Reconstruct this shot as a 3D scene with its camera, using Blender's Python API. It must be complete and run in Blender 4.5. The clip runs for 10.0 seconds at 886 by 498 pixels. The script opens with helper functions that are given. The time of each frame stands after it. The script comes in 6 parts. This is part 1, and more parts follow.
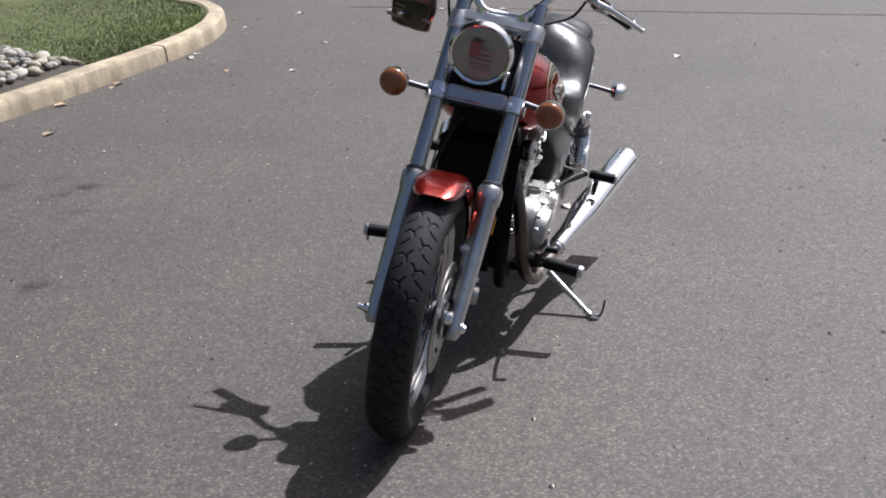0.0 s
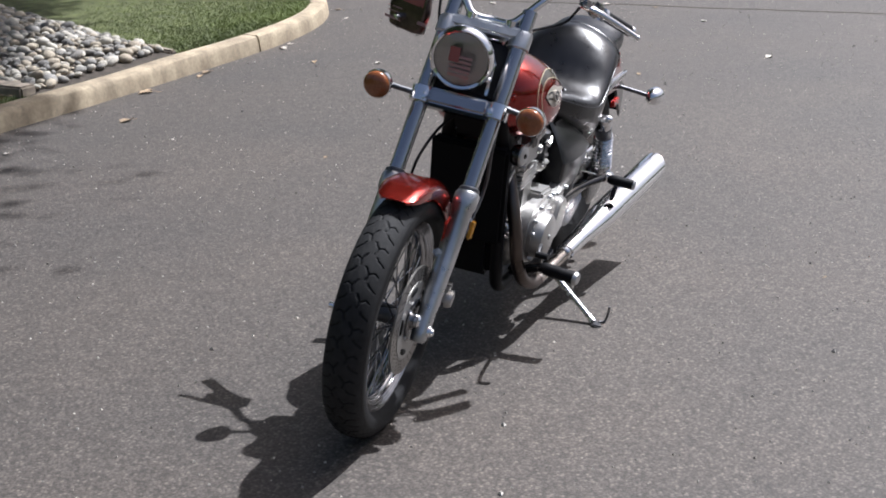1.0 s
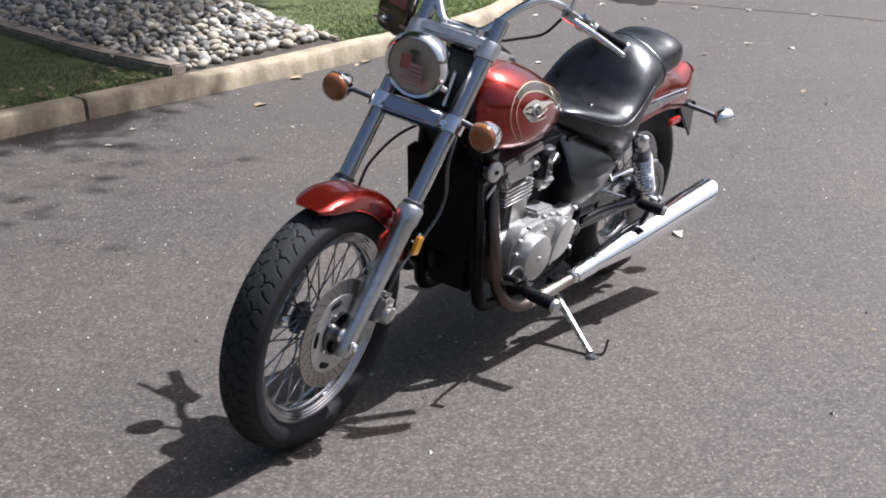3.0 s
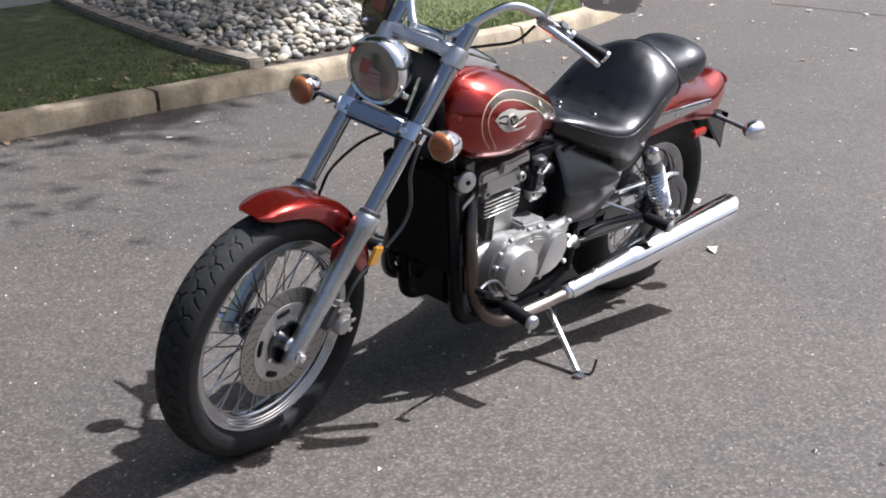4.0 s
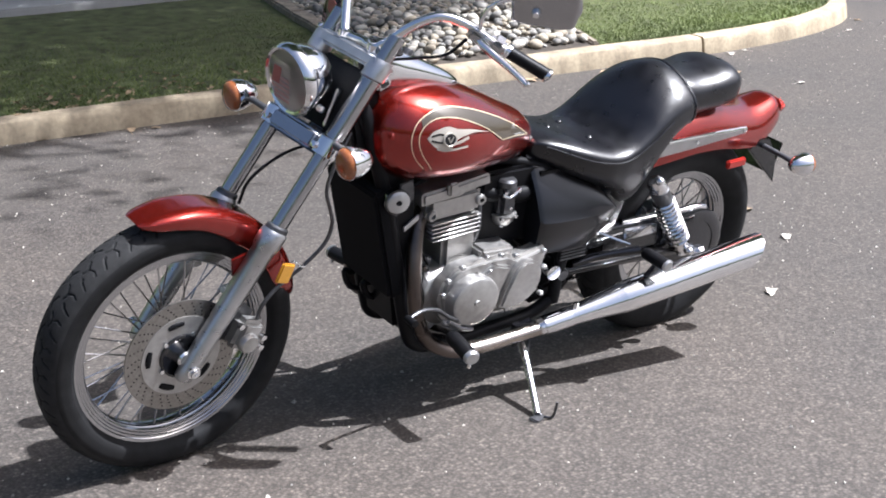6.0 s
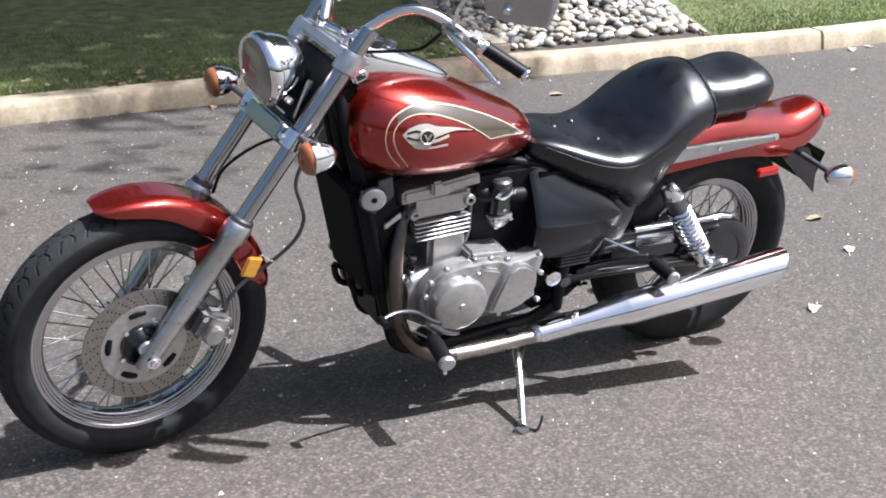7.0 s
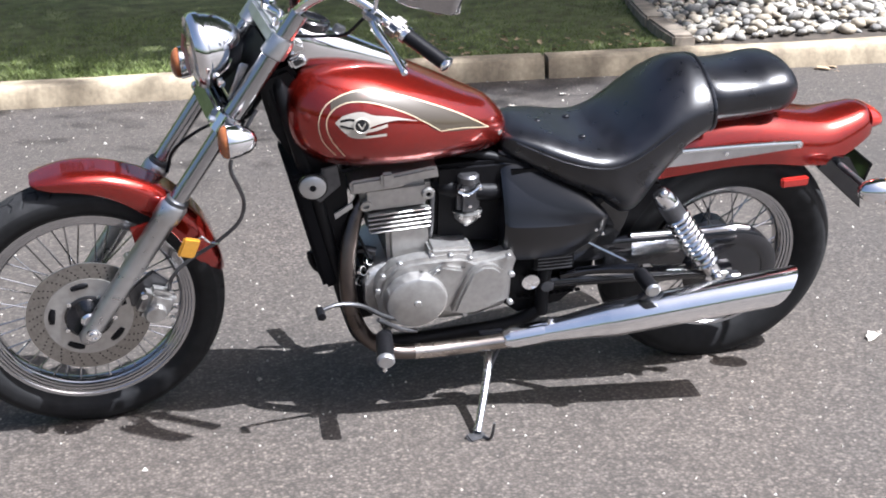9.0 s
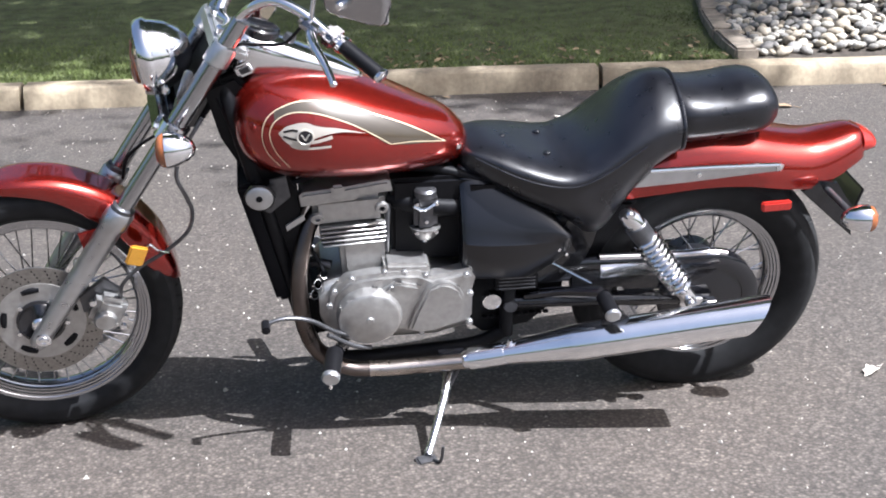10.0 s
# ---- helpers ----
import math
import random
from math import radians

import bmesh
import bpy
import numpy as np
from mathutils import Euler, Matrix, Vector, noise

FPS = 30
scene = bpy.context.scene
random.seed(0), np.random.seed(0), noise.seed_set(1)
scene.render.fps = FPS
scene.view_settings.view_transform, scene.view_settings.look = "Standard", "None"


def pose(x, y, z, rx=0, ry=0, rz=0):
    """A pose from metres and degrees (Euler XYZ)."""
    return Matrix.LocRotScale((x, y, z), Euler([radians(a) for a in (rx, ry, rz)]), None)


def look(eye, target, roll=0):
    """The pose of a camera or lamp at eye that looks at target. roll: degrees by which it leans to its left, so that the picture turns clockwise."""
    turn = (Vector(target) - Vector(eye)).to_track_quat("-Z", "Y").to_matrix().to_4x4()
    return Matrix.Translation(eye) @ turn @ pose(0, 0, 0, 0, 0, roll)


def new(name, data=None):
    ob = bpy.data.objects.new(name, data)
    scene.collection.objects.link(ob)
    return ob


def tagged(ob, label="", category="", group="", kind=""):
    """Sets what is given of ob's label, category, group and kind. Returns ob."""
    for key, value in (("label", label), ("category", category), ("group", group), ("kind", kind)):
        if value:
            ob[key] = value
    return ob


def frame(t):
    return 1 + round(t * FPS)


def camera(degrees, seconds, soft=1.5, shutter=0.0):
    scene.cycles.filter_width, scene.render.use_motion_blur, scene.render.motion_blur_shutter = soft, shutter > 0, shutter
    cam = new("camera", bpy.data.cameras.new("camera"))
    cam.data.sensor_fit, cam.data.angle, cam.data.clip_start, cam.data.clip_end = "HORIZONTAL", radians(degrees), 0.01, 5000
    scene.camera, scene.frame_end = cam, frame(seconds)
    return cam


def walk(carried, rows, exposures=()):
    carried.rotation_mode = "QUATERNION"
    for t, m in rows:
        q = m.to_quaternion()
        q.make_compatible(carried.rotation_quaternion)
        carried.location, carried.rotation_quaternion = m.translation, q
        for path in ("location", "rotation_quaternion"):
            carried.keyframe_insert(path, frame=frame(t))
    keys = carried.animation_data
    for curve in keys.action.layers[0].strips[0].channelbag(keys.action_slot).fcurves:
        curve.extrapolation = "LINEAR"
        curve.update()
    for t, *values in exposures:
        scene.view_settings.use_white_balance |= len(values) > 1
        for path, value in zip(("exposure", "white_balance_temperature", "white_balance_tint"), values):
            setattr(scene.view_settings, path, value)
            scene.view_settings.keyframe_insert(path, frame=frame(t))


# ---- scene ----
cam = camera(35.7, 10.0, soft=1.9)
PATH = [
    (0, (-3.255, -0.97, 1.589), (-1.412, -0.495, 0.973), -1.2),
    (0.5, (-3.192, -1.198, 1.605), (-1.383, -0.614, 0.982), -1.3),
    (1, (-3.12, -1.426, 1.625), (-1.349, -0.741, 0.997), -1.2),
    (1.5, (-3.028, -1.638, 1.633), (-1.298, -0.858, 1.002), -0.9),
    (2, (-2.895, -1.858, 1.636), (-1.216, -0.976, 1.004), -0.9),
    (3.5, (-2.346, -2.306, 1.614), (-0.834, -1.162, 0.977), 0.1),
    (4, (-2.141, -2.493, 1.628), (-0.708, -1.254, 0.987), -0.1),
    (4.5, (-1.939, -2.62, 1.628), (-0.572, -1.305, 0.991), 0.1),
    (5, (-1.715, -2.738, 1.625), (-0.427, -1.346, 0.99), 0.2),
    (5.5, (-1.496, -2.866, 1.614), (-0.296, -1.398, 0.978), -0.1),
    (7, (-0.801, -3.097, 1.627), (0.09, -1.437, 0.955), 0.4),
    (7.5, (-0.535, -3.17, 1.646), (0.225, -1.453, 0.955), 0.1),
    (8, (-0.304, -3.231, 1.635), (0.34, -1.469, 0.942), -0.3),
    (8.5, (-0.109, -3.284, 1.596), (0.438, -1.484, 0.917), -0.6),
    (9, (0.117, -3.317, 1.597), (0.55, -1.488, 0.911), -0.9),
    (9.5, (0.321, -3.317, 1.581), (0.663, -1.467, 0.902), -1.0),
    (10, (0.545, -3.298, 1.584), (0.795, -1.432, 0.908), -1.0),
]
EXPOSURES = [(0, 0.40, 5800, 11.5), (2, 0.65, 5750, 11.5), (3.5, 0.83, 5750, 11.5), (5, 1.02, 5740, 11.5), (7, 1.25, 5700, 11.5), (10, 1.38, 5680, 11.5)]
walk(cam, [(t, look(e, g, r)) for t, e, g, r in PATH], EXPOSURES)

# ---- world, sun ----
SUN = Vector((0.55, -0.35, 1.0)).normalized()
world = bpy.data.worlds.new("sky")
scene.world = world
world.use_nodes = True
wn = world.node_tree.nodes
sky = wn.new("ShaderNodeTexSky")
sky.sky_type = "NISHITA"
sky.sun_disc = False
sky.sun_elevation = math.asin(SUN.z)
sky.sun_rotation = math.atan2(SUN.x, SUN.y)
sky.dust_density = 7.0
sky.ozone_density = 0.3
wn["Background"].inputs["Strength"].default_value = 0.074
world.node_tree.links.new(sky.outputs["Color"], wn["Background"].inputs["Color"])
sun_data = bpy.data.lights.new("sun", "SUN")
sun_data.energy, sun_data.angle, sun_data.color = 5.6, radians(0.55), (1.0, 0.965, 0.92)
sun = new("sun", sun_data)
sun.matrix_world = look(SUN * 30, (0, 0, 0))


# ---- materials ----
def material(name, color, rough=0.5, metal=0.0, coat=0.0, coat_rough=0.03, spec=0.5, noise_scale=0.0, noise_mix=0.15,
             rough_var=0.0, bump=0.0, bump_scale=200.0, per_object=0.0, per_island=0.0, trans=0.0, ior=1.45, sub=0.0):
    mat = bpy.data.materials.new(name)
    mat.use_nodes = True
    nt = mat.node_tree
    b = nt.nodes["Principled BSDF"]
    b.inputs["Roughness"].default_value = rough
    b.inputs["Metallic"].default_value = metal
    b.inputs["Coat Weight"].default_value = coat
    b.inputs["Coat Roughness"].default_value = coat_rough
    b.inputs["Specular IOR Level"].default_value = spec
    b.inputs["Transmission Weight"].default_value = trans
    b.inputs["IOR"].default_value = ior
    b.inputs["Base Color"].default_value = (*color, 1)
    geo = nt.nodes.new("ShaderNodeTexCoord")
    out = None
    if noise_scale:
        n = nt.nodes.new("ShaderNodeTexNoise")
        n.inputs["Scale"].default_value = noise_scale
        n.inputs["Detail"].default_value = 6
        nt.links.new(geo.outputs["Object"], n.inputs["Vector"])
        ramp = nt.nodes.new("ShaderNodeMapRange")
        ramp.inputs["From Min"].default_value, ramp.inputs["From Max"].default_value = 0.3, 0.7
        ramp.inputs["To Min"].default_value, ramp.inputs["To Max"].default_value = 1 - noise_mix, 1 + noise_mix
        nt.links.new(n.outputs["Fac"], ramp.inputs["Value"])
        mul = nt.nodes.new("ShaderNodeMix")
        mul.data_type, mul.blend_type = "RGBA", "MULTIPLY"
        mul.inputs["Factor"].default_value = 1
        mul.inputs["A"].default_value = (*color, 1)
        nt.links.new(ramp.outputs["Result"], mul.inputs["B"])
        out = mul.outputs["Result"]
        if rough_var:
            rr = nt.nodes.new("ShaderNodeMapRange")
            rr.inputs["From Min"].default_value, rr.inputs["From Max"].default_value = 0.3, 0.7
            rr.inputs["To Min"].default_value, rr.inputs["To Max"].default_value = max(rough - rough_var, 0.02), rough + rough_var
            nt.links.new(n.outputs["Fac"], rr.inputs["Value"])
            nt.links.new(rr.outputs["Result"], b.inputs["Roughness"])
    for amount, node, sock in ((per_object, "ShaderNodeObjectInfo", "Random"), (per_island, "ShaderNodeNewGeometry", "Random Per Island")):
        if amount:
            inf = nt.nodes.new(node)
            rr = nt.nodes.new("ShaderNodeMapRange")
            rr.inputs["To Min"].default_value, rr.inputs["To Max"].default_value = 1 - amount, 1 + amount
            nt.links.new(inf.outputs[sock], rr.inputs["Value"])
            mul = nt.nodes.new("ShaderNodeMix")
            mul.data_type, mul.blend_type = "RGBA", "MULTIPLY"
            mul.inputs["Factor"].default_value = 1
            mul.inputs["A"].default_value = (*color, 1)
            if out:
                nt.links.new(out, mul.inputs["A"])
            nt.links.new(rr.outputs["Result"], mul.inputs["B"])
            out = mul.outputs["Result"]
    if out:
        nt.links.new(out, b.inputs["Base Color"])
    if bump:
        n2 = nt.nodes.new("ShaderNodeTexNoise")
        n2.inputs["Scale"].default_value = bump_scale
        n2.inputs["Detail"].default_value = 4
        nt.links.new(geo.outputs["Object"], n2.inputs["Vector"])
        bp = nt.nodes.new("ShaderNodeBump")
        bp.inputs["Strength"].default_value = bump
        bp.inputs["Distance"].default_value = 0.002
        nt.links.new(n2.outputs["Fac"], bp.inputs["Height"])
        nt.links.new(bp.outputs["Normal"], b.inputs["Normal"])
    return mat


RED = material("red_metallic_paint", (0.275, 0.0165, 0.010), 0.23, 0.85, coat=1.0, noise_scale=900, noise_mix=0.12)
OLIVE = material("dark_bronze_decal", (0.045, 0.034, 0.021), 0.4, 0.1, coat=1.0)
GOLD = material("gold_pinstripe", (0.58, 0.48, 0.32), 0.35, 0.3, coat=1.0)
CHROME = material("chrome", (0.78, 0.78, 0.79), 0.06, 1.0, coat=0.7, coat_rough=0.26, noise_scale=14, noise_mix=0.04, rough_var=0.03)
ALU = material("cast_aluminium", (0.40, 0.39, 0.375), 0.42, 0.85, noise_scale=60, noise_mix=0.12, rough_var=0.08, bump=0.15, bump_scale=500)
SLIDER = material("brushed_aluminium", (0.47, 0.47, 0.47), 0.38, 0.9, noise_scale=40, noise_mix=0.08, rough_var=0.06)
STEEL = material("disc_steel", (0.27, 0.255, 0.235), 0.36, 0.9, noise_scale=120, noise_mix=0.15, rough_var=0.08)
PIPE = material("heat_stained_pipe", (0.40, 0.35, 0.31), 0.24, 1.0, noise_scale=9, noise_mix=0.3, rough_var=0.1)
GLOSS = material("black_gloss", (0.006, 0.006, 0.0075), 0.18, coat=0.6, noise_scale=20, noise_mix=0.2)
MATTE = material("black_plastic", (0.005, 0.005, 0.006), 0.48, spec=0.18, noise_scale=60, noise_mix=0.25, bump=0.1)
RUBBER = material("tyre_rubber", (0.0085, 0.0085, 0.009), 0.66, spec=0.28, noise_scale=30, noise_mix=0.35, bump=0.2, bump_scale=700)
DUSTY = material("worn_tread_rubber", (0.017, 0.0168, 0.017), 0.75, spec=0.35, noise_scale=40, noise_mix=0.3, bump=0.25, bump_scale=900)
VINYL = material("black_vinyl", (0.0045, 0.0045, 0.0065), 0.31, spec=0.75, noise_scale=25, noise_mix=0.25, rough_var=0.05, bump=0.12, bump_scale=650)
AMBER = material("amber_plastic", (0.24, 0.08, 0.028), 0.15, coat=0.5, noise_scale=300, noise_mix=0.25)
YELLOW = material("amber_reflector", (0.56, 0.27, 0.025), 0.25, coat=0.5, noise_scale=400, noise_mix=0.2)
REDLENS = material("red_lens", (0.36, 0.022, 0.015), 0.15, coat=0.6, noise_scale=300, noise_mix=0.2)
LENS = material("headlight_glass", (1, 1, 1), 0.03, trans=1.0, ior=1.45)
REFLECTOR = material("lamp_reflector", (0.30, 0.30, 0.30), 0.3, 1.0)
POLISHED = material("polished_aluminium", (0.48, 0.48, 0.485), 0.31, 0.95, noise_scale=40, noise_mix=0.06, rough_var=0.05)
DARKPIPE = material("dark_heat_stained_pipe", (0.115, 0.095, 0.085), 0.34, 1.0, noise_scale=9, noise_mix=0.3, rough_var=0.1)
FORKCHROME = material("dull_chrome", (0.40, 0.40, 0.41), 0.16, 1.0, noise_scale=14, noise_mix=0.05, rough_var=0.03)
MUFFLER = material("worn_chrome", (0.84, 0.84, 0.85), 0.07, 1.0, coat=0.9, coat_rough=0.3, noise_scale=14, noise_mix=0.04, rough_var=0.03)
STANDCHROME = material("dull_stand_chrome", (0.80, 0.80, 0.80), 0.24, 1.0, coat=0.6, coat_rough=0.4, noise_scale=30, noise_mix=0.06, rough_var=0.05)
MIRROR = material("mirror_glass", (0.85, 0.87, 0.88), 0.02, 1.0)
DARKMETAL = material("dark_steel", (0.10, 0.10, 0.105), 0.4, 0.8, noise_scale=50, noise_mix=0.2)
EMBLEM = material("silver_emblem", (0.50, 0.46, 0.40), 0.4, 0.5)
# reds for the reflection painted on the headlight lens and the mirror's bars
GLASSRED = material("red_mark", (0.28, 0.085, 0.075), 0.5)
DULLRED = material("dull_red_bar", (0.34, 0.20, 0.19), 0.55)
FINBLACK = material("radiator_black", (0.006, 0.006, 0.007), 0.8, spec=0.12)
# dark brownish metal, mottled, for the back of the right mirror
CARD = material("dark_mottled_mirror_back", (0.13, 0.10, 0.095), 0.2, 0.9, noise_scale=30, noise_mix=0.5)
SATIN = material("satin_black_cover", (0.003, 0.003, 0.0045), 0.28, spec=0.35, coat=0.65, coat_rough=0.23, noise_scale=20, noise_mix=0.2)


def asphalt_material():
    mat = bpy.data.materials.new("asphalt")
    mat.use_nodes = True
    nt = mat.node_tree
    L = nt.links.new
    N = nt.nodes.new
    b = nt.nodes["Principled BSDF"]
    co = N("ShaderNodeTexCoord")

    def noise_tex(scale, detail=4):
        n = N("ShaderNodeTexNoise")
        n.inputs["Scale"].default_value, n.inputs["Detail"].default_value = scale, detail
        L(co.outputs["Object"], n.inputs["Vector"])
        return n
    vor = N("ShaderNodeTexVoronoi")
    vor.inputs["Scale"].default_value = 118
    L(co.outputs["Object"], vor.inputs["Vector"])
    tone = N("ShaderNodeValToRGB")
    el = tone.color_ramp.elements
    el[0].position, el[0].color = 0.0, (0.054, 0.047, 0.041, 1)
    el[1].position, el[1].color = 1.0, (0.155, 0.136, 0.118, 1)
    mid = tone.color_ramp.elements.new(0.55)
    mid.color = (0.077, 0.0675, 0.059, 1)
    top = tone.color_ramp.elements.new(0.88)
    top.color = (0.108, 0.095, 0.084, 1)
    sep = N("ShaderNodeSeparateColor")
    L(vor.outputs["Color"], sep.inputs["Color"])
    L(sep.outputs["Red"], tone.inputs["Fac"])
    gap = N("ShaderNodeMapRange")
    gap.inputs["From Min"].default_value, gap.inputs["From Max"].default_value = 0.22, 0.72
    gap.inputs["To Min"].default_value, gap.inputs["To Max"].default_value = 1.12, 0.62
    L(vor.outputs["Distance"], gap.inputs["Value"])
    m1 = N("ShaderNodeMix")
    m1.data_type, m1.blend_type = "RGBA", "MULTIPLY"
    m1.inputs["Factor"].default_value = 1
    L(tone.outputs["Color"], m1.inputs["A"])
    L(gap.outputs["Result"], m1.inputs["B"])
    big = noise_tex(0.9, 6)
    stain = N("ShaderNodeValToRGB")
    stain.color_ramp.elements[0].position, stain.color_ramp.elements[0].color = 0.3, (0.86, 0.85, 0.85, 1)
    stain.color_ramp.elements[1].position, stain.color_ramp.elements[1].color = 0.72, (1.12, 1.06, 1.01, 1)
    L(big.outputs["Fac"], stain.inputs["Fac"])
    m2 = N("ShaderNodeMix")
    m2.data_type, m2.blend_type = "RGBA", "MULTIPLY"
    m2.inputs["Factor"].default_value = 1
    L(m1.outputs["Result"], m2.inputs["A"])
    L(stain.outputs["Color"], m2.inputs["B"])
    small = noise_tex(14, 5)
    st2 = N("ShaderNodeMapRange")
    st2.inputs["From Min"].default_value, st2.inputs["From Max"].default_value = 0.3, 0.7
    st2.inputs["To Min"].default_value, st2.inputs["To Max"].default_value = 0.91, 1.09
    L(small.outputs["Fac"], st2.inputs["Value"])
    m3 = N("ShaderNodeMix")
    m3.data_type, m3.blend_type = "RGBA", "MULTIPLY"
    m3.inputs["Factor"].default_value = 1
    L(m2.outputs["Result"], m3.inputs["A"])
    L(st2.outputs["Result"], m3.inputs["B"])
    L(m3.outputs["Result"], b.inputs["Base Color"])
    b.inputs["Roughness"].default_value = 0.7
    b.inputs["Specular IOR Level"].default_value = 0.5
    add = N("ShaderNodeMath")
    add.operation = "SUBTRACT"
    fine = noise_tex(320, 3)
    L(fine.outputs["Fac"], add.inputs[0])
    L(vor.outputs["Distance"], add.inputs[1])
    bp = N("ShaderNodeBump")
    bp.inputs["Strength"].default_value, bp.inputs["Distance"].default_value = 0.32, 0.003
    L(add.outputs["Value"], bp.inputs["Height"])
    L(bp.outputs["Normal"], b.inputs["Normal"])
    return mat


ASPHALT = asphalt_material()
CONCRETE = material("tan_concrete", (0.395, 0.33, 0.235), 0.88, noise_scale=45, noise_mix=0.16, bump=0.5, bump_scale=160)


def weather(mat, scale, stretch, lo, hi):
    """Multiplies a material's colour by broad stains, drawn out along z."""
    nt = mat.node_tree
    b = nt.nodes["Principled BSDF"]
    was = b.inputs["Base Color"].links[0].from_socket
    co = nt.nodes.new("ShaderNodeTexCoord")
    mp = nt.nodes.new("ShaderNodeMapping")
    mp.inputs["Scale"].default_value = (1, 1, stretch)
    n = nt.nodes.new("ShaderNodeTexNoise")
    n.inputs["Scale"].default_value, n.inputs["Detail"].default_value = scale, 6
    n.inputs["Roughness"].default_value = 0.65
    ramp = nt.nodes.new("ShaderNodeValToRGB")
    ramp.color_ramp.elements[0].position, ramp.color_ramp.elements[0].color = 0.34, (*lo, 1)
    ramp.color_ramp.elements[1].position, ramp.color_ramp.elements[1].color = 0.62, (*hi, 1)
    mul = nt.nodes.new("ShaderNodeMix")
    mul.data_type, mul.blend_type = "RGBA", "MULTIPLY"
    mul.inputs["Factor"].default_value = 1
    nt.links.new(co.outputs["Object"], mp.inputs["Vector"])
    nt.links.new(mp.outputs["Vector"], n.inputs["Vector"])
    nt.links.new(n.outputs["Fac"], ramp.inputs["Fac"])
    nt.links.new(was, mul.inputs["A"])
    nt.links.new(ramp.outputs["Color"], mul.inputs["B"])
    nt.links.new(mul.outputs["Result"], b.inputs["Base Color"])


weather(CONCRETE, 4.5, 0.3, (0.56, 0.54, 0.52), (1.08, 1.06, 1.02))
WALKWAY = material("pale_concrete", (0.36, 0.35, 0.33), 0.85, noise_scale=5, noise_mix=0.2, bump=0.4, bump_scale=160)
SOIL = material("lawn_soil", (0.085, 0.095, 0.035), 0.95, noise_scale=9, noise_mix=0.5, bump=1.0, bump_scale=40)
DIRT = material("bed_soil", (0.055, 0.045, 0.035), 0.95, noise_scale=20, noise_mix=0.4, bump=1.0, bump_scale=60)
GRASS = material("grass_blades", (0.145, 0.182, 0.05), 0.6, noise_scale=0.8, noise_mix=0.35, per_island=0.28)


def stone_material(name, node, sock):
    """River stone: each piece takes a grey, tan or pale tone of its own, mottled."""
    mat = material(name, (1, 1, 1), 0.78, noise_scale=18, noise_mix=0.36, bump=0.6, bump_scale=60)
    nt = mat.node_tree
    mul = nt.nodes["Mix"]
    tone = nt.nodes.new("ShaderNodeValToRGB")
    tone.color_ramp.interpolation = "CONSTANT"
    el = tone.color_ramp.elements
    el[0].position, el[0].color = 0.0, (0.23, 0.215, 0.19, 1)
    el[1].position, el[1].color = 0.86, (0.50, 0.46, 0.39, 1)
    for p, c in ((0.16, (0.36, 0.31, 0.235)), (0.34, (0.28, 0.265, 0.24)), (0.5, (0.40, 0.37, 0.31)), (0.64, (0.33, 0.28, 0.21)), (0.76, (0.17, 0.16, 0.145))):
        e = tone.color_ramp.elements.new(p)
        e.color = (*c, 1)
    nt.links.new(nt.nodes.new(node).outputs[sock], tone.inputs["Fac"])
    nt.links.new(tone.outputs["Color"], mul.inputs["A"])
    return mat


STONE = stone_material("river_stone", "ShaderNodeObjectInfo", "Random")
STONES = stone_material("river_stone_rest", "ShaderNodeNewGeometry", "Random Per Island")
TIMBER = material("weathered_timber", (0.24, 0.20, 0.155), 0.85, noise_scale=18, noise_mix=0.35, bump=0.8, bump_scale=70)
BARK = material("bark", (0.12, 0.09, 0.065), 0.9, noise_scale=12, noise_mix=0.4, bump=1.0, bump_scale=30)
WOODS = material("far_foliage", (0.05, 0.07, 0.025), 0.7, noise_scale=1.2, noise_mix=0.5, per_island=0.4, bump=1.0, bump_scale=3)
LEAF = material("tree_leaf", (0.06, 0.11, 0.025), 0.5, per_island=0.4)
DRYLEAF = material("dry_leaf", (0.33, 0.24, 0.15), 0.75, noise_scale=60, noise_mix=0.35, per_object=0.3)
LITTER = material("leaf_litter", (0.30, 0.22, 0.13), 0.8, noise_scale=60, noise_mix=0.3, per_island=0.4)
PALELEAF = material("bleached_leaf", (0.66, 0.60, 0.52), 0.75, noise_scale=60, noise_mix=0.25, per_object=0.15)
GRIT = material("pale_grit", (0.44, 0.41, 0.36), 0.8, per_island=0.5)


# ---- mesh helpers ----
def mesh_object(name, bm, mat, parent=None, label="", sharp=38):
    bm.normal_update()
    limit = radians(sharp)
    for f in bm.faces:
        f.smooth = True
    for e in bm.edges:
        if len(e.link_faces) == 2 and e.calc_face_angle(0) > limit:
            e.smooth = False
    me = bpy.data.meshes.new(name)
    bm.to_mesh(me)
    bm.free()
    me.materials.append(mat)
    ob = new(name, me)
    if parent:
        ob.parent = parent
    if label:
        ob["label"] = label
    return ob


def empty(name):
    ob = new(name)
    ob.empty_display_size = 0.1
    return ob


def spline(pts, n=6):
    """Points on a smooth curve through pts."""
    P = [Vector(p) for p in pts]
    if len(P) < 3 or n < 2:
        return P
    out = []
    for i in range(len(P) - 1):
        p1, p2 = P[i], P[i + 1]
        p0 = P[i - 1] if i else p1 * 2 - p2
        p3 = P[i + 2] if i + 2 < len(P) else p2 * 2 - p1
        for k in range(n):
            t = k / n
            out.append(0.5 * (2 * p1 + (p2 - p0) * t + (2 * p0 - 5 * p1 + 4 * p2 - p3) * t * t + (3 * p1 - p0 - 3 * p2 + p3) * t ** 3))
    out.append(P[-1])
    return out


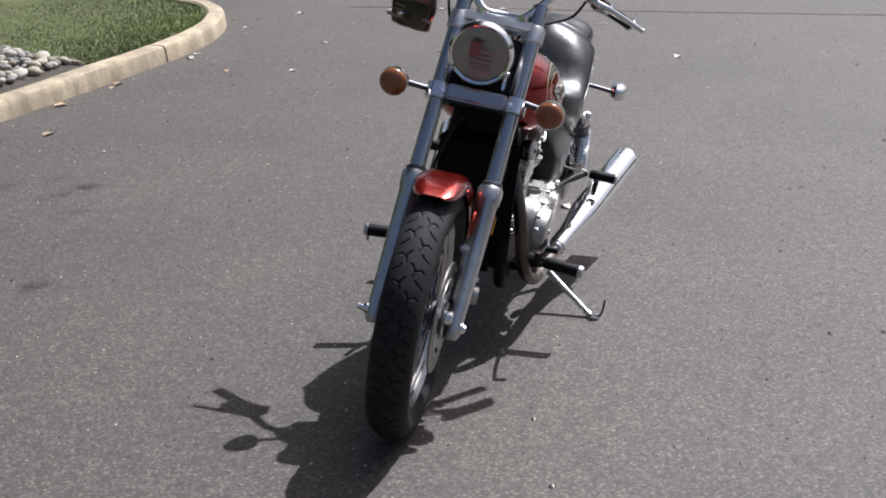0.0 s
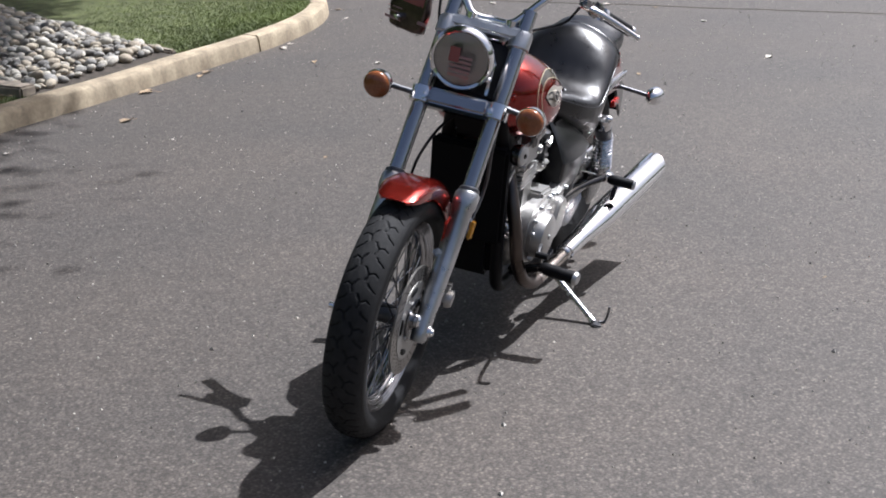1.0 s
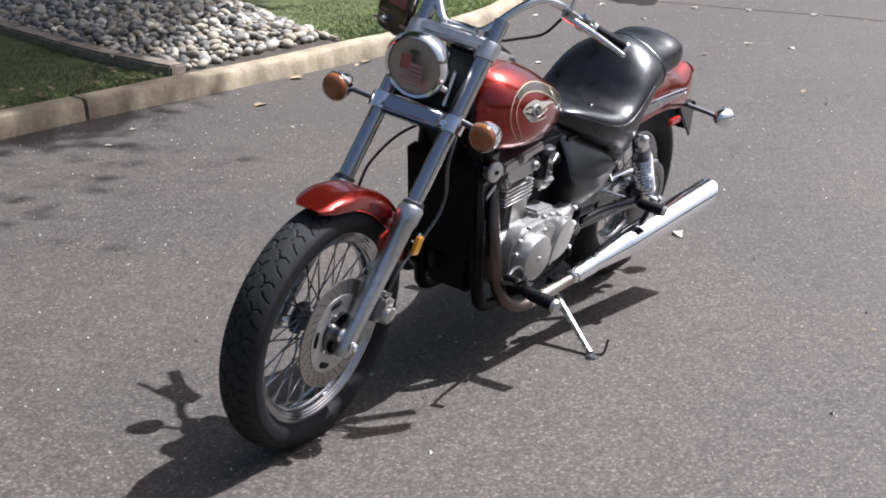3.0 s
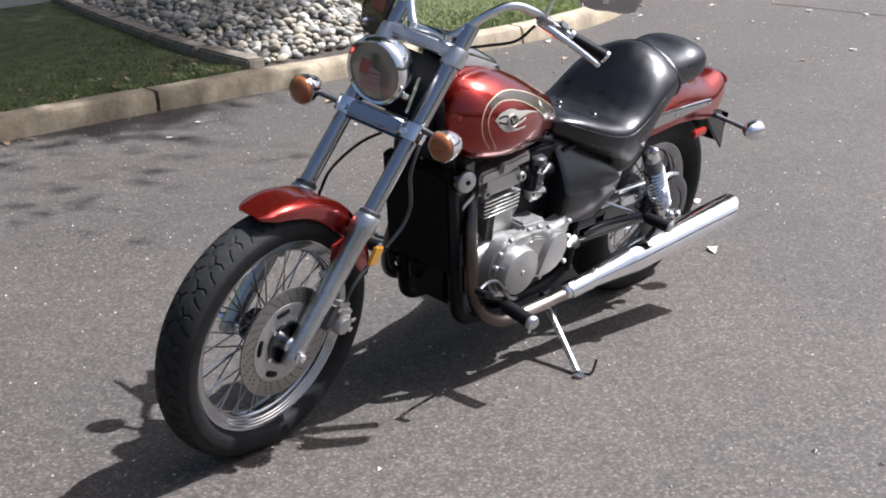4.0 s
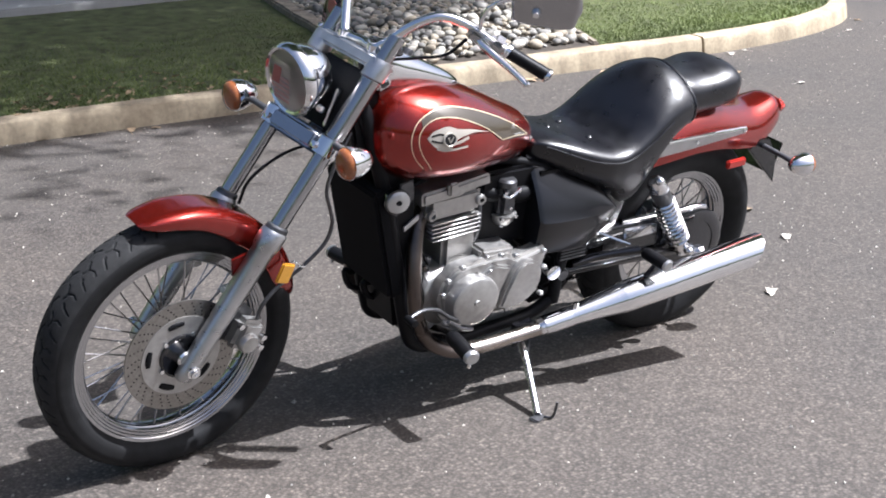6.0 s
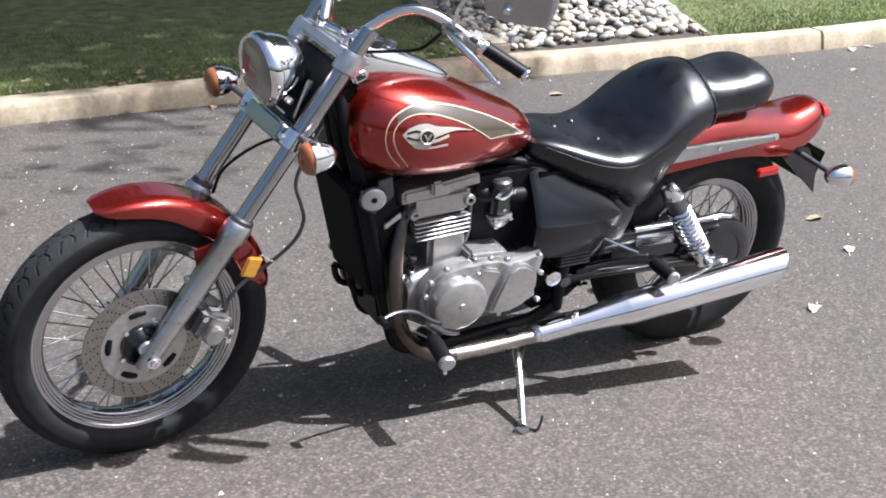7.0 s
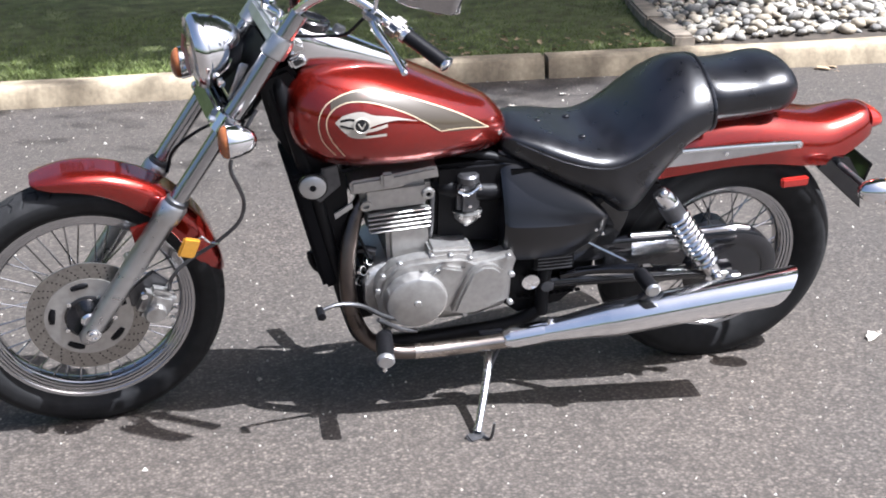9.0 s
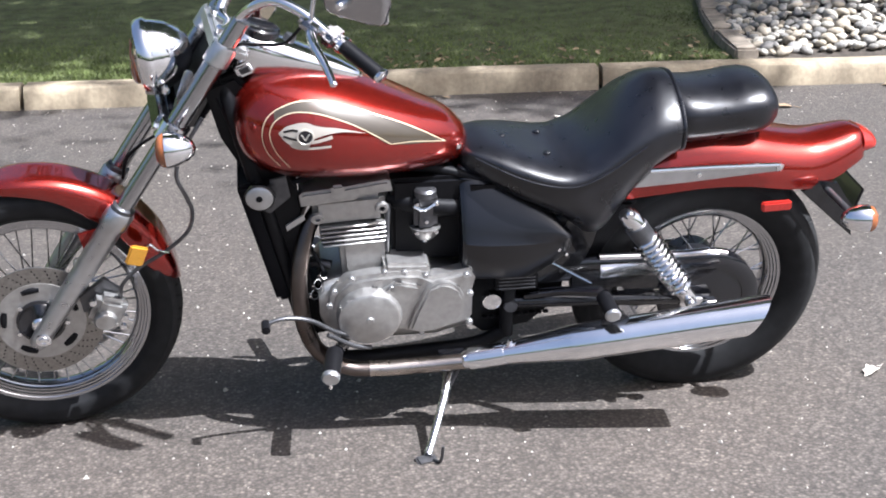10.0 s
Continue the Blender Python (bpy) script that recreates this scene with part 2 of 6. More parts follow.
def skin(bm, rings, closed=True, caps=True):
    """Faces between rings of equal length."""
    vs = [[bm.verts.new(p) for p in r] for r in rings]
    m = len(vs[0])
    for a, b in zip(vs, vs[1:]):
        for i in range(m if closed else m - 1):
            j = (i + 1) % m
            bm.faces.new((a[i], a[j], b[j], b[i]))
    if caps:
        bm.faces.new(list(reversed(vs[0])))
        bm.faces.new(vs[-1])
    return bm


def tube(pts, radius, seg=14, n=6, bm=None):
    P = spline(pts, n)
    N = len(P)
    if isinstance(radius, (int, float)):
        rad = [radius] * N
    else:
        rad = [np.interp(i / (N - 1) * (len(radius) - 1), range(len(radius)), radius) for i in range(N)]
    bm = bm or bmesh.new()
    rings = []
    up = None
    for i, p in enumerate(P):
        d = (P[min(i + 1, N - 1)] - P[max(i - 1, 0)]).normalized()
        if up is None:
            up = d.orthogonal().normalized()
        up = (up - d * up.dot(d)).normalized()
        side = d.cross(up)
        rings.append([p + (up * math.cos(a) + side * math.sin(a)) * rad[i] for a in (2 * math.pi * k / seg for k in range(seg))])
    skin(bm, rings)
    bmesh.ops.recalc_face_normals(bm, faces=bm.faces)
    return bm


def lathe(profile, at=(0, 0, 0), axis=(0, -1, 0), n=48, closed=False, bm=None):
    """Turns (radius, height) pairs round an axis; height counts along it."""
    bm = bm or bmesh.new()
    q = Vector(axis).to_track_quat("Z", "Y").to_matrix()
    at = Vector(at)
    rings = []
    for r, h in profile:
        rings.append([at + q @ Vector((max(r, 1e-4) * math.cos(2 * math.pi * k / n), max(r, 1e-4) * math.sin(2 * math.pi * k / n), h)) for k in range(n)])
    if closed:
        rings.append(rings[0])
    skin(bm, rings, caps=not closed)
    bmesh.ops.remove_doubles(bm, verts=bm.verts, dist=2e-5)
    bmesh.ops.recalc_face_normals(bm, faces=bm.faces)
    return bm


def box(size, at=(0, 0, 0), turn=(0, 0, 0), bevel=0.004, bm=None, seg=2):
    one = bmesh.new()
    bmesh.ops.create_cube(one, size=1)
    bmesh.ops.scale(one, vec=size, verts=one.verts)
    if bevel:
        bmesh.ops.bevel(one, geom=list(one.edges), offset=min(bevel, min(size) * 0.45), segments=seg, affect="EDGES")
    bmesh.ops.transform(one, matrix=pose(*at, *turn), verts=one.verts)
    if bm is None:
        return one
    join(bm, one)
    return bm


def join(bm, other):
    tmp = bpy.data.meshes.new("tmp")
    other.to_mesh(tmp)
    other.free()
    bm.from_mesh(tmp)
    bpy.data.meshes.remove(tmp)
    return bm


def plate(outline, y0, y1, bevel=0.003):
    """A flat piece: outline in (x, z), from y0 to y1."""
    bm = bmesh.new()
    a = [bm.verts.new((x, y0, z)) for x, z in outline]
    b = [bm.verts.new((x, y1, z)) for x, z in outline]
    n = len(a)
    bm.faces.new(a)
    bm.faces.new(list(reversed(b)))
    for i in range(n):
        bm.faces.new((a[i], b[i], b[(i + 1) % n], a[(i + 1) % n]))
    bmesh.ops.recalc_face_normals(bm, faces=bm.faces)
    if bevel:
        es = [e for e in bm.edges if abs(e.verts[0].co.y - e.verts[1].co.y) < 1e-6]
        bmesh.ops.bevel(bm, geom=es, offset=bevel, segments=2, affect="EDGES")
    return bm


def rows_between(rows, n):
    """Smoothly interpolated parameter rows."""
    k = len(rows[0])
    out = []
    for i in range(len(rows) - 1):
        p1, p2 = np.array(rows[i], float), np.array(rows[i + 1], float)
        p0 = np.array(rows[i - 1], float) if i else 2 * p1 - p2
        p3 = np.array(rows[i + 2], float) if i + 2 < len(rows) else 2 * p2 - p1
        for j in range(n):
            t = j / n
            out.append(0.5 * (2 * p1 + (p2 - p0) * t + (2 * p0 - 5 * p1 + 4 * p2 - p3) * t * t + (3 * p1 - p0 - 3 * p2 + p3) * t ** 3))
    out.append(np.array(rows[-1], float))
    return out


def hull_ring(x, hw, zb, zm, zt, e=2.3, n=36, eb=None):
    """A rounded cross-section at x: half-width hw at height zm, between zb and zt."""
    ring = []
    for i in range(n):
        a = 2 * math.pi * i / n
        c, s = math.cos(a), math.sin(a)
        ex = e if s >= 0 else (eb or e)
        y = hw * math.copysign(abs(c) ** (2 / ex), c)
        z = zm + ((zt - zm) if s >= 0 else (zm - zb)) * math.copysign(abs(s) ** (2 / ex), s)
        ring.append((x, y, z))
    return ring


# ---- the setting ----
def kerb_line():
    pts = [(-14, 5.2, 0), (-9, 4.35, 0), (-5, 3.85, 0), (-2.5, 3.58, 0), (-0.5, 3.40, 0), (1.2, 3.32, 0), (2.23, 3.25, 0), (3.5, 3.12, 0), (5.05, 3.02, 0),
           (5.75, 3.04, 0), (6.35, 3.16, 0), (6.9, 3.40, 0), (7.3, 3.78, 0), (7.55, 4.3, 0), (7.65, 5.0, 0), (7.7, 7, 0), (7.7, 20, 0)]
    return spline(pts, 8)


KERB_H, KERB_W = 0.110, 0.15


def build_ground():
    bm = bmesh.new()
    bmesh.ops.create_grid(bm, x_segments=8, y_segments=8, size=300)
    ob = mesh_object("ground", bm, ASPHALT)
    tagged(ob, "worn grey asphalt of a driveway with pale specks", "ground", kind="structure")


def offset_line(line, d):
    out = []
    for i, p in enumerate(line):
        t = (line[min(i + 1, len(line) - 1)] - line[max(i - 1, 0)]).normalized()
        out.append(p + Vector((-t.y, t.x, 0)) * d)
    return out


def build_kerb():
    root = tagged(empty("kerb"), "tan concrete kerb with dark joints round a lawn", "kerb", kind="structure")
    line = kerb_line()
    length = [0.0]
    for a, b in zip(line, line[1:]):
        length.append(length[-1] + (b - a).length)

    def at(s):
        i = int(np.clip(np.searchsorted(length, s) - 1, 0, len(line) - 2))
        f = (s - length[i]) / (length[i + 1] - length[i])
        return line[i].lerp(line[i + 1], f), (line[i + 1] - line[i]).normalized()

    def s_of(x):
        i = min(range(len(line)), key=lambda k: abs(line[k].x - x))
        return length[i]
    s1, s2 = s_of(2.23), s_of(5.05)
    step = s2 - s1
    joints = [s1 + step * k for k in range(-5, 6)]
    joints = [s for s in joints if 0.2 < s < length[-1] - 0.2]
    profile = [(0.0, -0.05), (0.0, 0.0), (0.008, KERB_H - 0.038), (0.018, KERB_H - 0.010), (0.034, KERB_H), (KERB_W - 0.02, KERB_H + 0.002), (KERB_W, KERB_H - 0.014), (KERB_W, -0.05)]
    for a, b in zip([0.0] + joints, joints + [length[-1]]):
        n = max(3, int((b - a) / 0.12))
        rings = []
        for k in range(n + 1):
            p, t = at(a + 0.011 + (b - a - 0.022) * k / n)
            side = Vector((-t.y, t.x, 0))
            wob = noise.noise(p * 1.3) * 0.006
            rings.append([p + side * (u + noise.noise(p * 6 + Vector((u * 30, 0, 0))) * 0.004) + Vector((0, 0, z + wob * (z > 0))) for u, z in profile])
        bm = skin(bmesh.new(), rings)
        bmesh.ops.recalc_face_normals(bm, faces=bm.faces)
        mesh_object("kerb_stone", bm, CONCRETE, root)
    back = offset_line(line, KERB_W - 0.004)
    bm = bmesh.new()
    rings = []
    for p in back:
        q = Vector((p.x * 0.5 - 2, 40, 0))
        ring = []
        for k in range(22):
            f = (k / 21) ** 2.2
            c = p.lerp(q, f)
            ring.append(Vector((c.x, c.y, KERB_H - 0.03 + 0.012 * min(f * 400, 1) + noise.noise(c * 1.5) * 0.012 + 0.25 * f)))
        rings.append(ring)
    skin(bm, rings, closed=False, caps=False)
    bmesh.ops.recalc_face_normals(bm, faces=bm.faces)
    if bm.faces[0].normal.z < 0:
        bmesh.ops.reverse_faces(bm, faces=bm.faces)
    tagged(mesh_object("lawn", bm, SOIL), "short green lawn behind the kerb, partly shaded", "lawn", kind="structure")


BED_L = [(3.02, 3.36), (3.08, 3.9), (3.2, 4.5), (3.4, 5.2), (3.66, 6.1), (4.1, 7.6)]
BED_R = [(4.36, 3.26), (4.5, 3.55), (4.68, 4.0), (4.95, 4.5), (5.5, 5.4), (6.6, 7.0)]


def on_line(line, y):
    return float(np.interp(y, [p[1] for p in line], [p[0] for p in line]))


def in_bed(x, y, pad=0.0):
    return 3.2 < y < 7.5 and on_line(BED_L, y) - pad < x < on_line(BED_R, y) + pad


def bed_height(x, y):
    l, r = on_line(BED_L, y), on_line(BED_R, y)
    f = np.clip((x - l) / (r - l), 0, 1)
    back = min(max((y - 3.25) / 0.9, 0), 1)
    return KERB_H - 0.02 + 0.13 * math.sin(math.pi * f) ** 0.6 * back


def timber_run(line, name, width, label, lift, dark=TIMBER):
    for (x0, y0), (x1, y1) in zip(line, line[1:]):
        a, b = Vector((x0, y0, 0)), Vector((x1, y1, 0))
        d = b - a
        bm = box((d.length - 0.012, width, 0.13), bevel=0.012)
        bmesh.ops.subdivide_edges(bm, edges=[e for e in bm.edges if abs((e.verts[0].co - e.verts[1].co).x) > d.length * 0.5], cuts=6)
        for v in bm.verts:
            v.co += Vector((0, noise.noise(v.co * 5 + a), noise.noise(v.co * 5 + b))) * 0.008
        bmesh.ops.transform(bm, matrix=Matrix.Translation((a + b) / 2 + Vector((0, 0, KERB_H + lift - 0.065))) @ Matrix.Rotation(math.atan2(d.y, d.x), 4, "Z"), verts=bm.verts)
        tagged(mesh_object(name, bm, dark), label, "edging", "timber edging of the stone bed")


def stone_mesh(seed, mat):
    rnd = random.Random(seed)
    bm = bmesh.new()
    bmesh.ops.create_icosphere(bm, subdivisions=2, radius=0.5)
    sx, sy, sz = 1.0, rnd.uniform(0.62, 0.9), rnd.uniform(0.42, 0.62)
    off = Vector((seed * 3.1, seed * 1.7, 0))
    for v in bm.verts:
        v.co *= 1 + 0.22 * noise.noise(v.co * 1.6 + off)
        v.co = Vector((v.co.x * sx, v.co.y * sy, v.co.z * sz))
    for f in bm.faces:
        f.smooth = True
    me = bpy.data.meshes.new("stone")
    bm.to_mesh(me)
    bm.free()
    me.materials.append(mat)
    return me


def build_bed():
    bm = bmesh.new()
    rings = []
    for i in range(40):
        y = 3.2 + 4.2 * i / 39
        l, r = on_line(BED_L, y), on_line(BED_R, y)
        rings.append([(l + (r - l) * k / 20, y, bed_height(l + (r - l) * k / 20, y) + 0.006) for k in range(21)])
    skin(bm, rings, closed=False, caps=False)
    bmesh.ops.recalc_face_normals(bm, faces=bm.faces)
    if bm.faces[0].normal.z < 0:
        bmesh.ops.reverse_faces(bm, faces=bm.faces)
    bed = tagged(mesh_object("stone_bed", bm, DIRT), "planting bed heaped with rounded grey and tan river stones", "stone bed", kind="structure")
    rnd = random.Random(5)
    spots = []
    tries = 0
    while len(spots) < 2900 and tries < 120000:
        tries += 1
        y = 3.36 + 4.0 * rnd.random() ** 1.3
        x = rnd.uniform(2.9, 6.5)
        if not in_bed(x, y, -0.05):
            continue
        if y < 3.5 and rnd.random() < 0.75:
            continue
        s = rnd.uniform(0.045, 0.105)
        if any((x - a) ** 2 + (y - b) ** 2 < (0.36 * (s + c)) ** 2 for a, b, c in spots):
            continue
        spots.append((x, y, s))
    spots.sort(key=lambda p: p[1])
    shapes = [stone_mesh(k, STONE) for k in range(8)]
    rest = bmesh.new()
    for i, (x, y, s) in enumerate(spots):
        z = bed_height(x, y) + 0.22 * s + rnd.uniform(0, 0.02)
        m = pose(x, y, z, rnd.uniform(-28, 28), rnd.uniform(-28, 28), rnd.uniform(0, 360)) @ Matrix.Scale(s, 4)
        if i < 300:
            ob = new("stone", shapes[i % 8])
            ob.parent = bed
            ob.matrix_local = m
        else:
            one = bmesh.new()
            one.from_mesh(shapes[i % 8])
            one.transform(m)
            join(rest, one)
    ob = mesh_object("stones", rest, STONES, bed, sharp=80)
    ob["kind"] = "stuff"
    timber_run(BED_L, "timber_edging", 0.125, "weathered grey landscape timber beside river stones", 0.045)
    timber_run(BED_R, "timber_edging", 0.05, "thin weathered timber edging between stones and lawn", 0.012)


def grass_height(x, y):
    return KERB_H - 0.022 + noise.noise(Vector((x, y, 0)) * 1.5) * 0.012


def build_grass():
    rng = np.random.default_rng(3)
    line = kerb_line()
    lx = np.array([p.x for p in line])
    ly = np.array([p.y for p in line])
    keep = lx < 7.0
    lx, ly = lx[keep], ly[keep]
    n = 420000
    x = rng.uniform(-2.2, 7.6, n)
    y = 3.1 + 6.0 * rng.random(n) ** 1.5
    front = np.interp(x, lx, ly) + KERB_W + 0.03 * np.sin(x * 9) * np.sin(x * 23)
    l = np.interp(y, [p[1] for p in BED_L], [p[0] for p in BED_L]) - 0.06
    r = np.interp(y, [p[1] for p in BED_R], [p[0] for p in BED_R]) + 0.04
    patch = np.sin(x * 2.1 + np.sin(y * 3)) * np.sin(y * 2.7 + 1)
    bare = (x > 1.6) & (x < 3.0) & (y < 4.3) & (rng.random(n) < 0.55)
    ok = (y > front) & ~((x > l) & (x < r)) & ~((y > 6.25) & (x < 3.9)) & (rng.random(n) < 0.75 + 0.25 * patch) & ~bare
    ok &= ~((x > 7.0) & (y < 3.7 + (x - 7) * 1.4))
    x, y = x[ok], y[ok]
    n = len(x)
    h = rng.uniform(0.012, 0.030, n)
    a = rng.uniform(0, 2 * np.pi, n)
    w = rng.uniform(0.003, 0.006, n)
    lean = rng.normal(0, 0.018, (n, 2))
    z = np.array([grass_height(p, q) for p, q in zip(x, y)])
    z = np.maximum(z, KERB_H - 0.04)
    v = np.empty((n, 3, 3), np.float32)
    v[:, 0] = np.stack([x - w * np.cos(a), y - w * np.sin(a), z - 0.004], 1)
    v[:, 1] = np.stack([x + w * np.cos(a), y + w * np.sin(a), z - 0.004], 1)
    v[:, 2] = np.stack([x + lean[:, 0], y + lean[:, 1], z + h], 1)
    me = bpy.data.meshes.new("grass")
    me.vertices.add(n * 3)
    me.vertices.foreach_set("co", v.ravel())
    me.loops.add(n * 3)
    me.loops.foreach_set("vertex_index", np.arange(n * 3, dtype=np.int32))
    me.polygons.add(n)
    me.polygons.foreach_set("loop_start", np.arange(0, n * 3, 3, dtype=np.int32))
    me.update()
    me.validate()
    me.materials.append(GRASS)
    tagged(new("grass", me), "short mown green grass blades with thin patches", "grass", kind="stuff")


def build_seam():
    bm = bmesh.new()
    rings = []
    for k in range(60):
        y = -6 + 8.6 * k / 59
        x = 7.68 + 0.05 * noise.noise(Vector((y * 1.3, 0, 4))) + 0.03 * noise.noise(Vector((y * 6, 1, 4)))
        w = 0.018 + 0.012 * noise.noise(Vector((y * 3, 2, 0)))
        rings.append([(x - w, y, 0.0005), (x - w * 0.5, y, 0.004), (x + w * 0.5, y, 0.004), (x + w, y, 0.0005)])
    skin(bm, rings, closed=False, caps=False)
    tagged(mesh_object("road_seam", bm, DIRT), "dirt-filled seam across the asphalt", "seam", kind="structure")


def build_walkway():
    bm = box((16, 1.3, 0.1), bevel=0.012)
    bmesh.ops.transform(bm, matrix=pose(-4.2, 6.98, 0.115, 0, 0, 0), verts=bm.verts)
    tagged(mesh_object("walkway", bm, WALKWAY), "pale concrete garden path across the lawn", "path", kind="structure")


def build_tree():
    rnd = random.Random(11)
    root = tagged(empty("tree"), "tall leafy tree that shades the lawn and kerb", "tree")
    base = Vector((2.2, 11.0, 0.1))
    root.location = base
    bm = tube([(0, 0, -0.1), (0.1, -0.4, 2.2), (0.4, -1.4, 5.0), (0.9, -2.6, 7.6), (1.4, -3.8, 10.2)], [0.34, 0.27, 0.22, 0.16, 0.06], 12, 5)
    tips = []
    for k in range(16):
        h = rnd.uniform(5.0, 9.6)
        f = h / 10.2
        s = Vector((1.4 * f * f, -3.8 * f ** 1.4, h))
        a = rnd.uniform(0, 2 * math.pi)
        e = s + Vector((math.cos(a) * rnd.uniform(2, 4.5), math.sin(a) * rnd.uniform(2, 4.2), rnd.uniform(0.3, 2.0)))
        m = (s + e) / 2 + Vector((0, 0, rnd.uniform(0.2, 0.7)))
        tube([s, m, e], [0.07, 0.045, 0.012], 7, 4, bm)
        tips += [m, e, (m + e) / 2]
    mesh_object("trunk", bm, BARK, root)
    verts, faces = [], []
    slope = Vector((SUN.x / SUN.z, SUN.y / SUN.z))
    clumps = 0
    while clumps < 7400:
        gx, gy = rnd.uniform(-6.5, 8.0), rnd.uniform(2.0, 12.5)
        edge = gx - (3.3 + (1.8 if gy > 3.78 else 1.0) * (gy - 3.78))
        near = gy - (3.05 + 0.12 * math.sin(gx * 2.3) + 0.06 * max(0, gx - 1.0))
        keep = 1.0
        if edge > 0 or gy > 12.3 or gx < -6:
            continue
        if near < 0:
            keep = 0.7 * max(0.0, 0.75 + near * 0.55) * (1 if gx < 2.3 + 0.3 * near and noise.noise(Vector((gx * 1.1, gy * 1.9, 3))) > -0.12 else 0.0)
        elif near < 0.45:
            keep = 0.34
        elif edge > -0.6:
            keep = 0.36
        if gx < 0.55:
            keep *= 0.08 if near < 0.6 else (0.32 if near < 1.1 else 0.95)
        if rnd.random() > keep:
            continue
        clumps += 1
        dome = math.sqrt(max(0.05, 1 - ((gx + 1.2) / 7.0) ** 2 - ((gy - 7.0) / 7.5) ** 2))
        h = 7.6 + rnd.random() * 3.4 * dome
        c = Vector((gx + slope.x * h, gy + slope.y * h, h)) - base
        for k in range(12):
            sp = 0.17 if near > 0 else 0.36
            p = c + Vector((rnd.gauss(0, sp), rnd.gauss(0, sp * 0.8), rnd.gauss(0, 0.12)))
            q = Euler((rnd.uniform(-0.9, 0.9), rnd.uniform(-0.9, 0.9), rnd.uniform(0, 6.3))).to_matrix()
            s = rnd.uniform(0.11, 0.20) * (1.0 if near > 0 else 0.72)
            i = len(verts)
            verts += [p + q @ Vector(o) * s for o in ((-0.5, 0, 0), (-0.1, 0.3, 0.04), (0.5, 0, 0), (-0.1, -0.3, 0.04))]
            faces.append((i, i + 1, i + 2, i + 3))
    me = bpy.data.meshes.new("crown")
    me.from_pydata(verts, [], faces)
    me.materials.append(LEAF)
    ob = new("crown", me)
    ob.parent = root


def build_woods():
    """An unseen belt of trees all round, well away, added to darken reflections."""
    rng = np.random.default_rng(21)
    n, m = 150, 12
    bm = bmesh.new()
    rings = []
    for i in range(n + 1):
        a = 2 * math.pi * (i % n) / n
        # tall towards +y only, so the chrome still mirrors open sky elsewhere
        top = 4.5 + 10.5 * min(max((math.sin(a) - 0.1) / 0.5, 0.0), 1.0) + 1.6 * noise.noise(Vector((math.cos(a) * 4, math.sin(a) * 4, 0))) + 1.5 * noise.noise(Vector((math.cos(a) * 14, math.sin(a) * 14, 3)))
        ring = []
        for k in range(m):
            f = k / (m - 1)
            d = Vector((math.cos(a), math.sin(a), 0))
            bulge = 2.2 * math.sin(math.pi * min(f * 1.15, 1))
            r = 31 - bulge + 5 * f ** 4 + 1.6 * noise.noise(d * 9 + Vector((0, 0, f * 4)))
            ring.append(Vector((2, 2, -0.1)) + d * r + Vector((0, 0, top * f)))
        rings.append(ring)
    skin(bm, rings, closed=False, caps=False)
    bmesh.ops.remove_doubles(bm, verts=bm.verts, dist=1e-4)
    core = [v.co.copy() for v in bm.verts if v.co.z > 0.4]
    mesh = mesh_object("woods", bm, WOODS, sharp=180)
    tagged(mesh, "unseen belt of green trees, added to darken reflections", "woods", kind="stuff")
    verts, faces = [], []
    for p in core:
        for k in range(16):
            q = p + Vector(rng.normal(0, 0.6, 3))
            u = Euler(rng.uniform(0, 6.28, 3)).to_matrix()
            s = rng.uniform(0.25, 0.6)
            i = len(verts)
            verts += [q + u @ Vector(o) * s for o in ((-0.5, 0, 0), (-0.1, 0.35, 0.06), (0.5, 0, 0), (-0.1, -0.35, 0.06))]
            faces.append((i, i + 1, i + 2, i + 3))
    me = bpy.data.meshes.new("leaves")
    me.from_pydata(verts, [], faces)
    me.materials.append(LEAF)
    ob = new("leaves", me)
    ob.parent = mesh


build_ground()
build_kerb()
build_walkway()
build_seam()


# ---- the motorcycle: built upright (x to the rear, left side at -y), then leaned on its stand ----
BIKE = Matrix.Diagonal((1.047, 1.055, 0.95, 1)) @ Matrix.Rotation(radians(9.3), 4, "X")
AXLE_F = Vector((-0.015, 0.004, 0.345))
AXLE_R = Vector((1.549, -0.018, 0.3335))
RAKE = radians(31.5)
FORK = Vector((math.sin(RAKE), 0, math.cos(RAKE)))
BACK = Vector((math.cos(RAKE), 0, -math.sin(RAKE)))
PIVOT = Vector((-0.015, 0, 0.3315)) + BACK * 0.045
FORK_ROOT = Vector((-0.015, 0.009, 0.3315))
FORK_HALF = 0.099
STEER = Matrix.Translation(PIVOT) @ Matrix.Rotation(radians(7.8), 4, FORK) @ Matrix.Translation(-PIVOT)
FRONT = BIKE @ STEER


def wheel_pose(flange, at, turn, lean, size):
    """Places a round wheel by the middle of its near rim flange."""
    return Matrix.Translation(at) @ Matrix.Rotation(radians(turn), 4, "Z") @ Matrix.Rotation(radians(lean), 4, "X") @ Matrix.Scale(size, 4) @ Matrix.Translation(-flange)


WHEEL_F = wheel_pose(AXLE_F + Vector((0, -0.035, 0)), Vector((-0.011, -0.0986, 0.3225)), 2.8, 10.6, 0.985)
WHEEL_R = wheel_pose(AXLE_R + Vector((0, -0.045, 0)), Vector((1.629, -0.130, 0.302)), -0.8, 10.4, 0.985)


